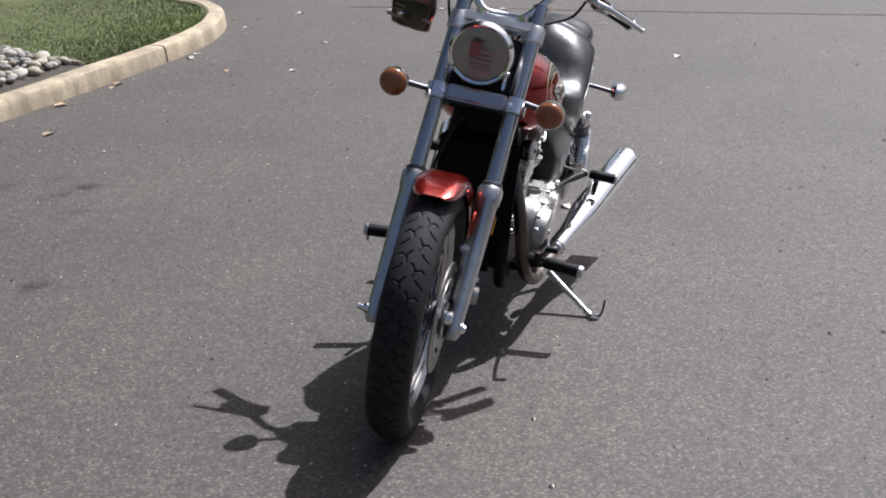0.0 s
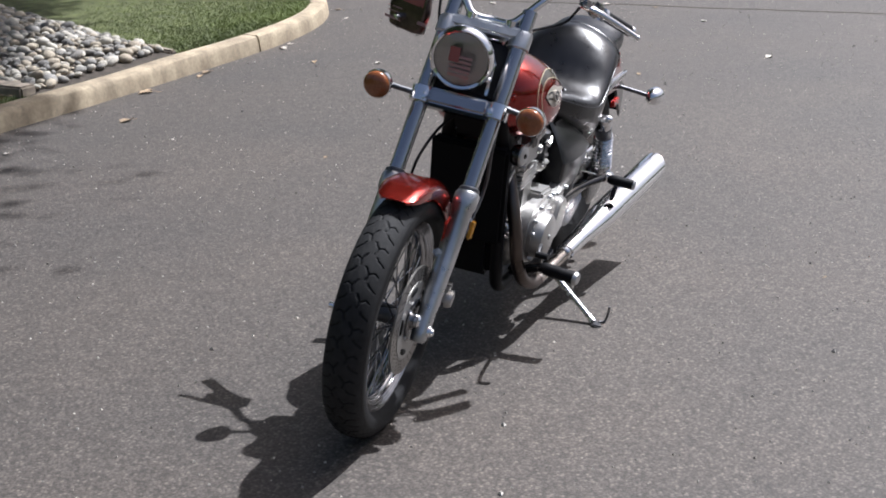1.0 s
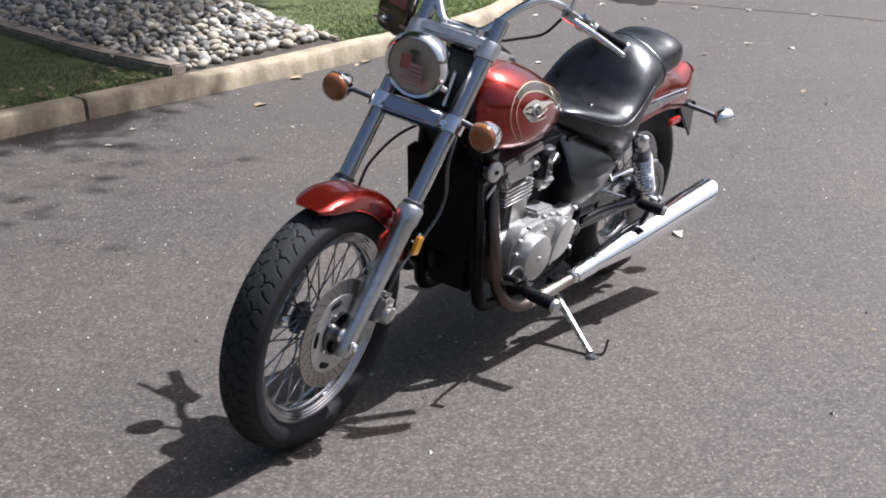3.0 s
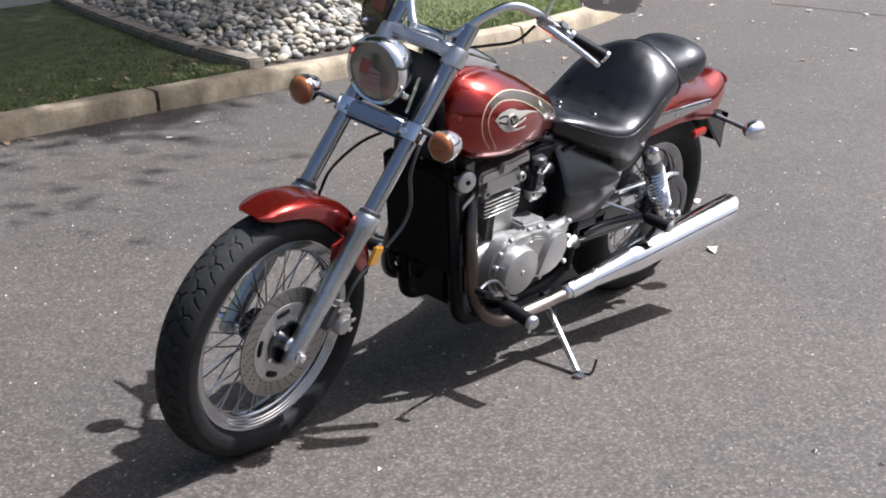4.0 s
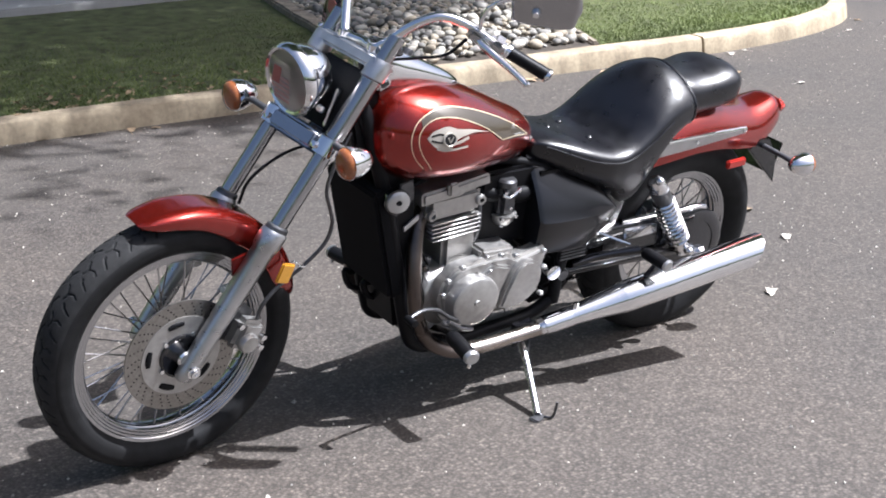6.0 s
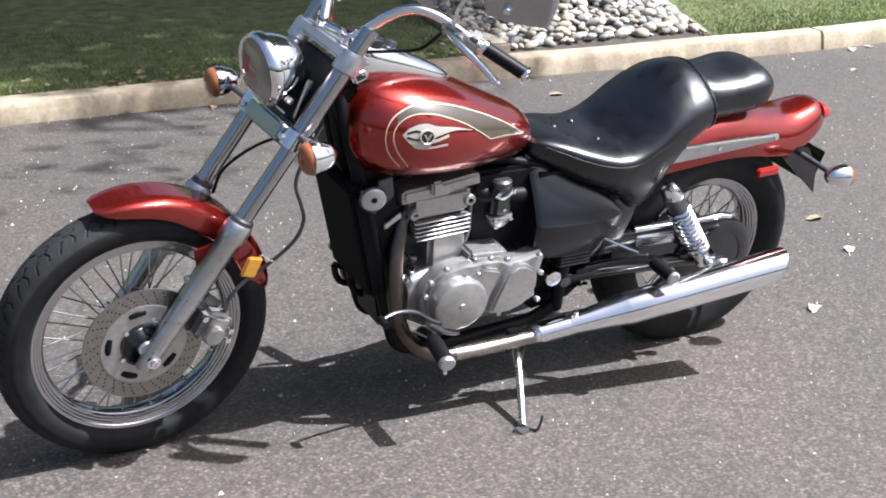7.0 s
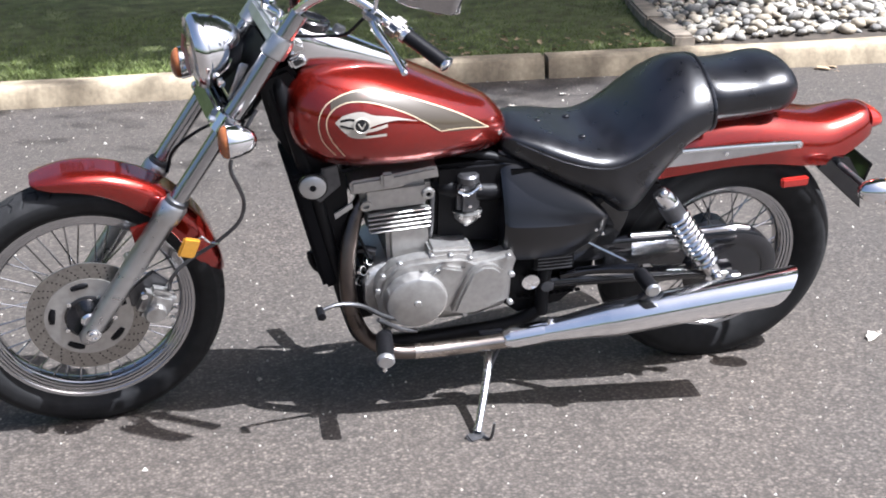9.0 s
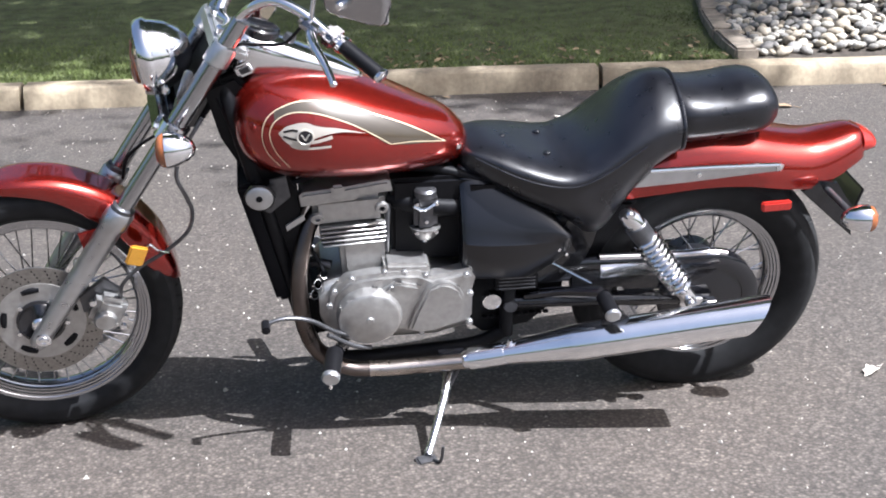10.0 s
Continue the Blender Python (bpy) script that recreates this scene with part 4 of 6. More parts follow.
def mirror_head(at, turn, mat=FORKCHROME, tall=1.0, wide=1.0, printed=False):
    prof = [(-0.068, -0.044), (-0.068, 0.044), (-0.060, 0.052), (0.0, 0.056), (0.060, 0.052), (0.068, 0.044), (0.068, -0.044), (0.060, -0.052), (0.0, -0.055), (-0.060, -0.052)]
    prof = [(y * wide, z * (tall if z > 0 else 1.0)) for y, z in prof]
    pm = Matrix.Translation(at) @ pose(0, 0, 0, *turn)
    rings = []
    for x, k in ((-0.012, 0.90), (-0.009, 0.97), (-0.004, 1.0), (0.006, 1.0)):
        rings.append([Vector((x, y * k, z * k)) for y, z in prof])
    bm = skin(bmesh.new(), rings)
    bmesh.ops.recalc_face_normals(bm, faces=bm.faces)
    bmesh.ops.subdivide_edges(bm, edges=bm.edges, cuts=1, smooth=0.6, use_grid_fill=True)
    mr = part("mirror", bm, mat, label="rectangular rear-view mirror", m=BIKE @ pm)
    if printed:
        for y, z, w, h, tone in ((-0.015, 0.052, 0.075, 0.045, GLASSRED), (0.045, -0.030, 0.060, 0.008, DULLRED), (0.042, -0.010, 0.050, 0.003, DULLRED), (-0.060, -0.018, 0.030, 0.010, DULLRED), (0.045, 0.004, 0.055, 0.003, DULLRED)):
            part("print_bar", box((0.0016, w, h), (-0.0128, y, z), (0, 0, 0), 0.0004, seg=1), tone, mr, m=BIKE @ pm)
    part("mirror_joint", lathe([(0, 0.022), (0.007, 0.021), (0.011, 0.014), (0.012, 0.0), (0.008, -0.004)], (-0.010, 0.02, -0.02), (-1, 0, 0), 18), CHROME, mr, m=BIKE @ pm)
    part("mirror_glass", skin(bmesh.new(), [[Vector((0.0065, y * 0.93, z * 0.93)) for y, z in prof], [Vector((0.0085, y * 0.92, z * 0.92)) for y, z in prof]]), MIRROR, mr, m=BIKE @ pm)
    part("mirror_rim", tube([Vector((0.006, y, z)) for y, z in prof + prof[:1]], 0.0035, 8, 4), CHROME, mr, m=BIKE @ pm)


TANK = rows_between([(0.452, 0.025, 0.850, 0.868, 0.886), (0.462, 0.080, 0.805, 0.860, 0.930), (0.485, 0.122, 0.761, 0.852, 0.963), (0.53, 0.155, 0.731, 0.839, 0.988),
                     (0.60, 0.174, 0.717, 0.830, 0.990), (0.67, 0.175, 0.712, 0.822, 0.976), (0.75, 0.160, 0.708, 0.814, 0.946), (0.82, 0.137, 0.706, 0.805, 0.912),
                     (0.88, 0.111, 0.707, 0.794, 0.880), (0.935, 0.080, 0.710, 0.781, 0.850), (0.968, 0.054, 0.724, 0.775, 0.815), (0.982, 0.022, 0.736, 0.770, 0.790)], 4)


def tank_y(x, z):
    """How far the tank's side stands out at x, z."""
    t = np.array(TANK)
    hw, zb, zm, zt = (float(np.interp(x, t[:, 0], t[:, i])) for i in (1, 2, 3, 4))
    s = (z - zm) / ((zt - zm) if z > zm else (zm - zb))
    return hw * max(0.0, 1 - min(abs(s), 1) ** 2.3) ** (1 / 2.3)


def on_tank(x, z, lift):
    e = 0.004
    y = tank_y(x, z)
    n = Vector((-(tank_y(x + e, z) - tank_y(x - e, z)) / (2 * e), 1, -(tank_y(x, z + e) - tank_y(x, z - e)) / (2 * e))).normalized()
    p = Vector((x, y, z)) + n * lift
    return Vector((p.x, -p.y, p.z))


def decal_line(pts, width, lift):
    P = spline([(x, 0, z) for x, z in pts], 6)
    rings = []
    for i, p in enumerate(P):
        t = (P[min(i + 1, len(P) - 1)] - P[max(i - 1, 0)]).normalized()
        nrm = Vector((-t.z, 0, t.x)) * width / 2
        rings.append([on_tank(p.x + nrm.x * k, p.z + nrm.z * k, lift) for k in (-1, 0, 1)])
    return skin(bmesh.new(), rings, closed=False, caps=False)


def decal_patch(upper, lower, lift, n=24):
    U, W = spline([(x, 0, z) for x, z in upper], 8), spline([(x, 0, z) for x, z in lower], 8)
    rings = []
    for i in range(n + 1):
        a, b = U[round(i * (len(U) - 1) / n)], W[round(i * (len(W) - 1) / n)]
        rings.append([on_tank(*(a.lerp(b, k / 5)).xz, lift) for k in range(6)])
    return skin(bmesh.new(), rings, closed=False, caps=False)


def tank():
    rings = [hull_ring(*r, n=48) for r in TANK]
    bm = skin(bmesh.new(), rings)
    bmesh.ops.recalc_face_normals(bm, faces=bm.faces)
    tk = part("fuel_tank", bm, RED, label="metallic red teardrop fuel tank with bronze swoosh and emblem", sharp=70)
    outer = [(0.556, 0.795), (0.530, 0.83), (0.521, 0.868), (0.528, 0.902), (0.548, 0.926), (0.585, 0.942), (0.620, 0.945), (0.66, 0.938), (0.723, 0.917), (0.797, 0.883), (0.86, 0.847), (0.922, 0.803)]
    inner = [(0.576, 0.792), (0.546, 0.838), (0.537, 0.876), (0.548, 0.904), (0.574, 0.921), (0.606, 0.925), (0.651, 0.916), (0.712, 0.889), (0.761, 0.857), (0.795, 0.830)]
    tail = [(0.795, 0.830), (0.85, 0.823), (0.922, 0.803)]
    for side in (1, -1):
        m = BIKE if side > 0 else BIKE @ MIRRORED
        part("swoosh", decal_patch([(0.548, 0.926), (0.585, 0.942), (0.620, 0.945), (0.66, 0.938), (0.723, 0.917), (0.797, 0.883), (0.86, 0.847), (0.922, 0.803)],
                                   [(0.548, 0.904), (0.574, 0.921), (0.606, 0.925), (0.651, 0.916), (0.712, 0.889), (0.761, 0.857), (0.795, 0.830), (0.922, 0.803)], 0.0012), OLIVE, tk, "dark bronze swoosh on the tank", m=m)
        for line in (outer, inner, tail):
            part("pinstripe", decal_line(line, 0.0022, 0.0020), GOLD, tk, "thin gold pinstripe" if line is outer else "", m=m)
        wing = decal_patch([(0.555, 0.880), (0.575, 0.897), (0.610, 0.904), (0.64, 0.894), (0.685, 0.885), (0.742, 0.866)], [(0.555, 0.880), (0.575, 0.856), (0.605, 0.842), (0.63, 0.868), (0.685, 0.877), (0.742, 0.866)], 0.0030)
        em = part("emblem", wing, EMBLEM, tk, "silver winged emblem badge", m=m)
        part("emblem_feather", decal_line([(0.612, 0.858), (0.640, 0.862), (0.668, 0.869)], 0.0075, 0.0032), EMBLEM, em, m=m)
        part("emblem_feather", decal_line([(0.580, 0.852), (0.605, 0.845), (0.665, 0.847)], 0.0060, 0.0032), EMBLEM, em, m=m)
        part("emblem_shield", decal_patch([(0.589, 0.874), (0.600, 0.892), (0.611, 0.902), (0.622, 0.892), (0.633, 0.874)], [(0.589, 0.874), (0.600, 0.856), (0.611, 0.842), (0.622, 0.856), (0.633, 0.874)], 0.0042), EMBLEM, em, m=m)
        c = on_tank(0.611, 0.873, 0.005)
        nn = (on_tank(0.611, 0.873, 0.02) - c).normalized()
        part("emblem_hub", lathe([(0, 0.003), (0.014, 0.003), (0.016, 0.001), (0.016, -0.004)], c, nn, 24), GLOSS, em, m=m)
        part("emblem_ring", lathe([(0.0145, 0.002), (0.0165, 0.0036), (0.0185, 0.003), (0.019, -0.003), (0.0145, -0.003)], c, nn, 28, closed=True), EMBLEM, em, m=m)
        for k in (-1, 1):
            part("emblem_mark", tube([c + nn * 0.004 + Vector((0.008 * k, 0, 0.007)), c + nn * 0.004 + Vector((0, 0, -0.008))], 0.0018, 6, 1), EMBLEM, em, m=m)
        for sweep in (((0.565, 0.874), (0.585, 0.868), (0.598, 0.866)), ((0.566, 0.884), (0.585, 0.888), (0.598, 0.885))):
            part("emblem_gap", decal_line(list(sweep), 0.005, 0.0036), GLOSS, em, m=m)
    part("tank_bolt", lathe([(0, 0), (0.008, 0), (0.006, 0.006), (0, 0.007)], (0.955, -0.062, 0.775), n=10), CHROME, tk)
    rows = rows_between([(0.462, 0.020, 0.965, 0.995, 1.022), (0.472, 0.044, 0.955, 1.022, 1.075), (0.505, 0.057, 0.955, 1.028, 1.090), (0.55, 0.056, 0.955, 1.014, 1.070), (0.60, 0.050, 0.955, 1.000, 1.046), (0.65, 0.043, 0.950, 0.985, 1.020), (0.70, 0.034, 0.935, 0.966, 0.993), (0.735, 0.020, 0.930, 0.950, 0.968), (0.748, 0.006, 0.932, 0.945, 0.955)], 4)
    bm = skin(bmesh.new(), [hull_ring(*r, n=36) for r in rows])
    bmesh.ops.recalc_face_normals(bm, faces=bm.faces)
    con = part("console", bm, CHROME, label="chrome tank-top console with speedometer", sharp=60)
    part("speedometer", lathe([(0, 0.002), (0.036, 0.002), (0.041, 0.006), (0.045, 0.002), (0.046, -0.014), (0, -0.014)], (0.530, 0, 1.082), (0.32, 0, 1), 36), GLOSS, con)
    for y in (-0.050, 0.050):
        lampbox = part("warning_lamp_box", box((0.040, 0.026, 0.030), (0.492, y, 1.000), (0, -24, 0), 0.006, seg=3), CHROME, con)
        part("lamp_window", box((0.022, 0.004, 0.014), (0.492, y + math.copysign(0.0135, y), 1.000), (0, -24, 0), 0.001, seg=1), GLOSS, lampbox)
    part("ignition_lock", lathe([(0, 0.01), (0.012, 0.01), (0.014, 0.006), (0.014, -0.01)], (0.592, 0, 1.052), (0.5, 0, 1), 20), DARKMETAL, con)


def seat():
    rows = [(0.962, 0.066, 0.712, 0.748, 0.764), (0.985, 0.090, 0.696, 0.755, 0.776), (1.03, 0.122, 0.672, 0.740, 0.780), (1.09, 0.152, 0.640, 0.718, 0.772), (1.16, 0.170, 0.602, 0.702, 0.753), (1.195, 0.173, 0.576, 0.700, 0.749),
            (1.22, 0.174, 0.552, 0.704, 0.753), (1.25, 0.173, 0.526, 0.716, 0.768), (1.285, 0.172, 0.534, 0.738, 0.803), (1.33, 0.169, 0.612, 0.772, 0.860), (1.385, 0.164, 0.698, 0.808, 0.914), (1.43, 0.158, 0.738, 0.820, 0.924), (1.452, 0.150, 0.752, 0.822, 0.917), (1.462, 0.118, 0.772, 0.826, 0.895)]
    rows = rows_between(rows, 4)
    rings = []
    for x, hw, zb, zm, zt in rows:
        ring = hull_ring(x, hw, zb, zm, zt - 0.004 * (x > 1.36), 2.25 - 0.62 * float(np.clip((x - 1.24) / 0.14, 0, 1)), 72, 3.6)
        dish = math.exp(-((x - 1.13) / 0.11) ** 2) * 0.014
        rings.append([(px, py, pz - (dish * math.cos(min(abs(py) / hw, 1) * math.pi / 2) if pz > zm else 0)) for px, py, pz in ring])
    bm = skin(bmesh.new(), rings)
    bmesh.ops.recalc_face_normals(bm, faces=bm.faces)
    st = part("seat", bm, VINYL, label="black tufted vinyl rider seat", sharp=75)
    rows = rows_between([(1.448, 0.105, 0.752, 0.825, 0.897), (1.475, 0.117, 0.752, 0.827, 0.897), (1.52, 0.119, 0.754, 0.831, 0.894), (1.57, 0.120, 0.757, 0.838, 0.897), (1.612, 0.121, 0.762, 0.844, 0.906), (1.65, 0.117, 0.769, 0.846, 0.907), (1.676, 0.102, 0.782, 0.844, 0.897), (1.692, 0.082, 0.802, 0.842, 0.877), (1.698, 0.03, 0.828, 0.841, 0.856)], 5)
    bm = skin(bmesh.new(), [hull_ring(*r, e=2.25, n=48, eb=2.8) for r in rows])
    bmesh.ops.recalc_face_normals(bm, faces=bm.faces)
    part("pillion_seat", bm, VINYL, st, "black vinyl passenger pad", sharp=75)
    path = [Vector(p) for p in hull_ring(1.453, 0.151, 0.752, 0.822, 0.915, 1.6, 72, 3.6)]
    part("seat_strap", tube(path + path[:1], 0.0055, 8, 1), VINYL, st)
    for x, y, z in ((1.065, 0.0, 0.768), (1.16, -0.062, 0.745), (1.16, 0.062, 0.745)):
        part("seat_button", lathe([(0, 0.002), (0.006, 0.0015), (0.009, -0.001), (0.009, -0.006)], (x, y, z), (-0.25, 0, 1), 14), VINYL, st)
    seam = [(0.99, -0.094), (1.03, -0.122), (1.09, -0.152), (1.16, -0.170), (1.22, -0.174), (1.285, -0.172), (1.33, -0.169), (1.365, -0.166)]
    zs = (0.754, 0.740, 0.718, 0.702, 0.704, 0.738, 0.772, 0.796)
    part("seat_piping", tube([(x, y - 0.001, z) for (x, y), z in zip(seam, zs)], 0.0026, 8, 5), VINYL, st)


def rear_fender():
    rows = []
    for x, hw, top, low, e in [(1.24, 0.105, 0.70, 0.60, 3), (1.33, 0.118, 0.735, 0.625, 3), (1.43, 0.125, 0.765, 0.640, 3), (1.53, 0.126, 0.785, 0.650, 2.8), (1.63, 0.122, 0.774, 0.645, 2.6), (1.72, 0.115, 0.750, 0.628, 2.5),
                              (1.80, 0.104, 0.735, 0.620, 2.4), (1.86, 0.090, 0.741, 0.643, 2.3), (1.905, 0.074, 0.749, 0.666, 2.2), (1.93, 0.060, 0.744, 0.678, 2.2)]:
        rows.append((x, hw, top, low, e))
    rings = []
    for x, hw, top, low, e in rows_between(rows, 4):
        out, inn = [], []
        for k in range(25):
            t = -1 + 2 * k / 24
            a = abs(t)
            th = a * math.pi / 2
            y = hw * math.copysign(math.sin(th) ** 0.82, t)
            z = low + (top - low) * max(math.cos(th), 0.0) ** 0.82
            out.append((x, y, z))
            inn.append((x, y * 0.955, z - 0.006 * (1 - a)))
        rings.append(out + inn[::-1])
    bm = skin(bmesh.new(), rings)
    bmesh.ops.recalc_face_normals(bm, faces=bm.faces)
    fd = part("rear_fender", bm, RED, label="metallic red rear fender", sharp=60)
    tl = [hull_ring(x, hw, zb, zm, zt, 2.4, 28) for x, hw, zb, zm, zt in ((1.928, 0.060, 0.676, 0.71, 0.744), (1.945, 0.056, 0.680, 0.71, 0.736), (1.962, 0.048, 0.684, 0.706, 0.727), (1.970, 0.033, 0.690, 0.704, 0.717))]
    bm = skin(bmesh.new(), tl)
    bmesh.ops.recalc_face_normals(bm, faces=bm.faces)
    part("tail_light", bm, REDLENS, fd, "red tail light at the fender tip")
    for s in (-1, 1):
        m = BIKE if s < 0 else BIKE @ MIRRORED
        tr = plate([(1.345, 0.668), (1.385, 0.716), (1.69, 0.713), (1.702, 0.706), (1.698, 0.694), (1.60, 0.686), (1.48, 0.676)], -0.139, -0.124, 0.003)
        t = part("fender_strut", tr, SLIDER, fd, "brushed fender strut with chrome edge", m=m)
        part("strut_edge", tube([(1.385, -0.1395, 0.716), (1.54, -0.1405, 0.717), (1.69, -0.1395, 0.713)], 0.006, 8, 3), CHROME, t, m=m)
        for x, z in ((1.50, 0.697), (1.688, 0.703)):
            part("bolt", lathe([(0, 0), (0.007, 0), (0.006, 0.004), (0, 0.005)], (x, -0.139, z), n=10), CHROME, t, m=m)
        part("side_marker", box((0.072, 0.016, 0.026), (1.705, -0.119, 0.583), (0, -2, 0), 0.004), REDLENS, fd, "red side reflector", m=m)
    pl = plate([(1.768, 0.612), (1.81, 0.640), (1.855, 0.632), (1.90, 0.56), (1.912, 0.470), (1.86, 0.52)], -0.105, -0.095, 0.003)
    part("plate_bracket", pl, GLOSS, label="black licence plate bracket")
    part("plate_board", box((0.008, 0.19, 0.11), (1.915, 0, 0.55), (0, 14, 0), 0.003), GLOSS)
    for s in (-1, 1):
        m = BIKE if s < 0 else BIKE @ MIRRORED
        turn_signal((1.877, -0.225, 0.592), (1, -0.12, -0.02), (1.83, -0.095, 0.615), AMBER, m, "chrome rear indicator on a black stalk", 0.035)


def engine():
    # crankcase
    rings = [hull_ring(x, 0.125, zb, (zb + zt) / 2, zt, 5, 28) for x, zb, zt in ((0.628, 0.33, 0.41), (0.64, 0.29, 0.435), (0.69, 0.255, 0.462), (0.80, 0.245, 0.462), (0.90, 0.245, 0.448), (0.97, 0.27, 0.43), (0.985, 0.30, 0.41))]
    bm = skin(bmesh.new(), rings)
    bmesh.ops.recalc_face_normals(bm, faces=bm.faces)
    en = part("engine", bm, ALU, label="grey cast aluminium twin-cylinder engine", sharp=30)
    cover = [(0.645, 0.38), (0.655, 0.43), (0.69, 0.468), (0.735, 0.476), (0.80, 0.480), (0.855, 0.478), (0.885, 0.462), (0.925, 0.468), (0.968, 0.478), (0.990, 0.466), (0.978, 0.41), (0.965, 0.385), (0.975, 0.33), (0.935, 0.312), (0.85, 0.305), (0.81, 0.312), (0.78, 0.285), (0.73, 0.275), (0.685, 0.29), (0.655, 0.33)]
    part("side_case", plate(cover, -0.165, -0.11, 0.012), ALU, en)
    part("clutch_cover", lathe([(0.0, 0.040), (0.064, 0.040), (0.071, 0.036), (0.075, 0.024), (0.076, 0.0)], (0.738, -0.160, 0.372), n=56), ALU, en, "round alternator cover")
    part("cover_boss", lathe([(0.0, 0.004), (0.007, 0.004), (0.009, 0.002), (0.009, 0.0)], (0.738, -0.200, 0.372), n=20), ALU, en)
    part("sprocket_cover", plate([(0.828, 0.322), (0.846, 0.378), (0.872, 0.440), (0.898, 0.455), (0.925, 0.452), (0.946, 0.436), (0.957, 0.410), (0.957, 0.380), (0.945, 0.350), (0.922, 0.328), (0.890, 0.316), (0.855, 0.313)], -0.186, -0.155, 0.007), ALU, en)
    part("cover_web", plate([(0.76, 0.435), (0.80, 0.462), (0.858, 0.446), (0.832, 0.375), (0.815, 0.335), (0.795, 0.36)], -0.178, -0.155, 0.006), ALU, en)
    part("top_case", box((0.105, 0.10, 0.045), (0.828, -0.100, 0.474), (0, 4, 0), 0.008), ALU, en)
    part("top_bracket", tube([(0.800, -0.06, 0.492), (0.815, -0.062, 0.512), (0.850, -0.064, 0.512), (0.868, -0.07, 0.482)], 0.006, 8, 3), SLIDER, en)
    part("oil_filler", lathe([(0, 0.0), (0.020, 0.0), (0.022, 0.012), (0.022, 0.03), (0.0, 0.03)], (1.027, -0.125, 0.372), n=28), CHROME, en, "round chrome cover bolt")
    for x, z in ((0.66, 0.445), (0.70, 0.478), (0.775, 0.492), (0.82, 0.488), (0.868, 0.476), (0.962, 0.470), (0.972, 0.415), (0.972, 0.33), (0.86, 0.308), (0.665, 0.315), (0.648, 0.405), (0.79, 0.445)):
        part("bolt", lathe([(0, 0), (0.0075, 0), (0.0075, 0.010), (0.006, 0.012), (0, 0.012)], (x, -0.166, z), n=10), SLIDER, en)
    # barrel, fins and head lean slightly forward
    tilt = Matrix.Translation((0.72, 0, 0.48)) @ Matrix.Rotation(radians(-3), 4, "Y") @ Matrix.Translation((-0.72, 0, -0.48))
    mm = BIKE @ tilt
    part("barrel", box((0.102, 0.222, 0.15), (0.734, 0, 0.51), (0, 0, 0), 0.012), ALU, en, m=mm)
    for k in range(5):
        part("cooling_fin", box((0.150 - 0.006 * (k < 1), 0.232, 0.0055), (0.716, 0, 0.545 + 0.0125 * k), (0, 0, 0), 0.002, seg=1), ALU, en, m=mm)
    part("cylinder_head", box((0.165, 0.225, 0.075), (0.712, 0, 0.640), (0, 0, 0), 0.014), ALU, en, m=mm)
    bm = plate([(0.606, 0.664), (0.604, 0.694), (0.612, 0.702), (0.70, 0.706), (0.798, 0.716), (0.808, 0.712), (0.812, 0.684), (0.742, 0.679), (0.726, 0.668)], -0.121, 0.121, 0.007)
    part("valve_cover", bm, ALU, en, "grey valve cover", m=mm)
    part("cover_tab", box((0.030, 0.02, 0.04), (0.690, -0.122, 0.700), (0, 0, 0), 0.006), ALU, en, m=mm)
    for x, z in ((0.638, 0.628), (0.785, 0.640)):
        part("head_plug", lathe([(0.0, 0.001), (0.006, 0.001), (0.007, 0.010), (0.013, 0.010), (0.016, 0.0)], (x, -0.112, z), n=20), ALU, en, m=mm)
    part("plug_hole", lathe([(0, 0), (0.006, 0), (0.006, 0.003), (0, 0.003)], (0.785, -0.1135, 0.640), n=12), MATTE, en, m=mm)
    part("oil_pipe", tube([(0.79, -0.09, 0.50), (0.788, -0.105, 0.55), (0.79, -0.10, 0.60), (0.793, -0.09, 0.64)], 0.006, 8, 4), DARKMETAL, en)
    part("water_pipe", tube([(0.60, -0.06, 0.46), (0.625, -0.075, 0.475), (0.66, -0.085, 0.47)], 0.012, 10, 4), DARKMETAL, en)
    for x, z in ((0.62, 0.425), (0.635, 0.455), (0.612, 0.395)):
        part("hose_clamp", lathe([(0.011, 0), (0.013, 0), (0.013, 0.01), (0.011, 0.01)], (x, -0.10, z), (0.6, -0.6, 0.3), 14, closed=True), CHROME, en)
    cb = box((0.055, 0.05, 0.10), (0.878, -0.085, 0.615), (0, 0, 0), 0.012)
    lathe([(0, 0.0), (0.026, 0.0), (0.026, 0.016), (0.02, 0.022), (0, 0.022)], (0.878, -0.088, 0.655), (0, 0, 1), 20, bm=cb)
    car = part("carburettor", cb, DARKMETAL, label="small dark grey carburettor behind the cylinders")
    part("float_bowl", lathe([(0, 0.0), (0.020, 0.0), (0.029, 0.012), (0.031, 0.028), (0.036, 0.030), (0.036, 0.034), (0, 0.034)], (0.878, -0.088, 0.538), (0, 0, 1), 20), ALU, car)
    part("drain_screw", lathe([(0, 0.0), (0.008, 0.0), (0.008, 0.014), (0, 0.014)], (0.878, -0.088, 0.526), (0, 0, 1), 12), CHROME, car)
    part("choke_link", tube([(0.850, -0.112, 0.640), (0.872, -0.118, 0.632), (0.905, -0.112, 0.650)], 0.005, 8, 3), CHROME, car)
    for dx, dz in ((-0.022, 0.03), (0.022, 0.03), (-0.022, -0.05), (0.022, -0.05), (0.0, -0.02)):
        part("bolt", lathe([(0, 0), (0.006, 0), (0.005, 0.008), (0, 0.009)], (0.878 + dx, -0.110, 0.615 + dz), n=8), CHROME, car)
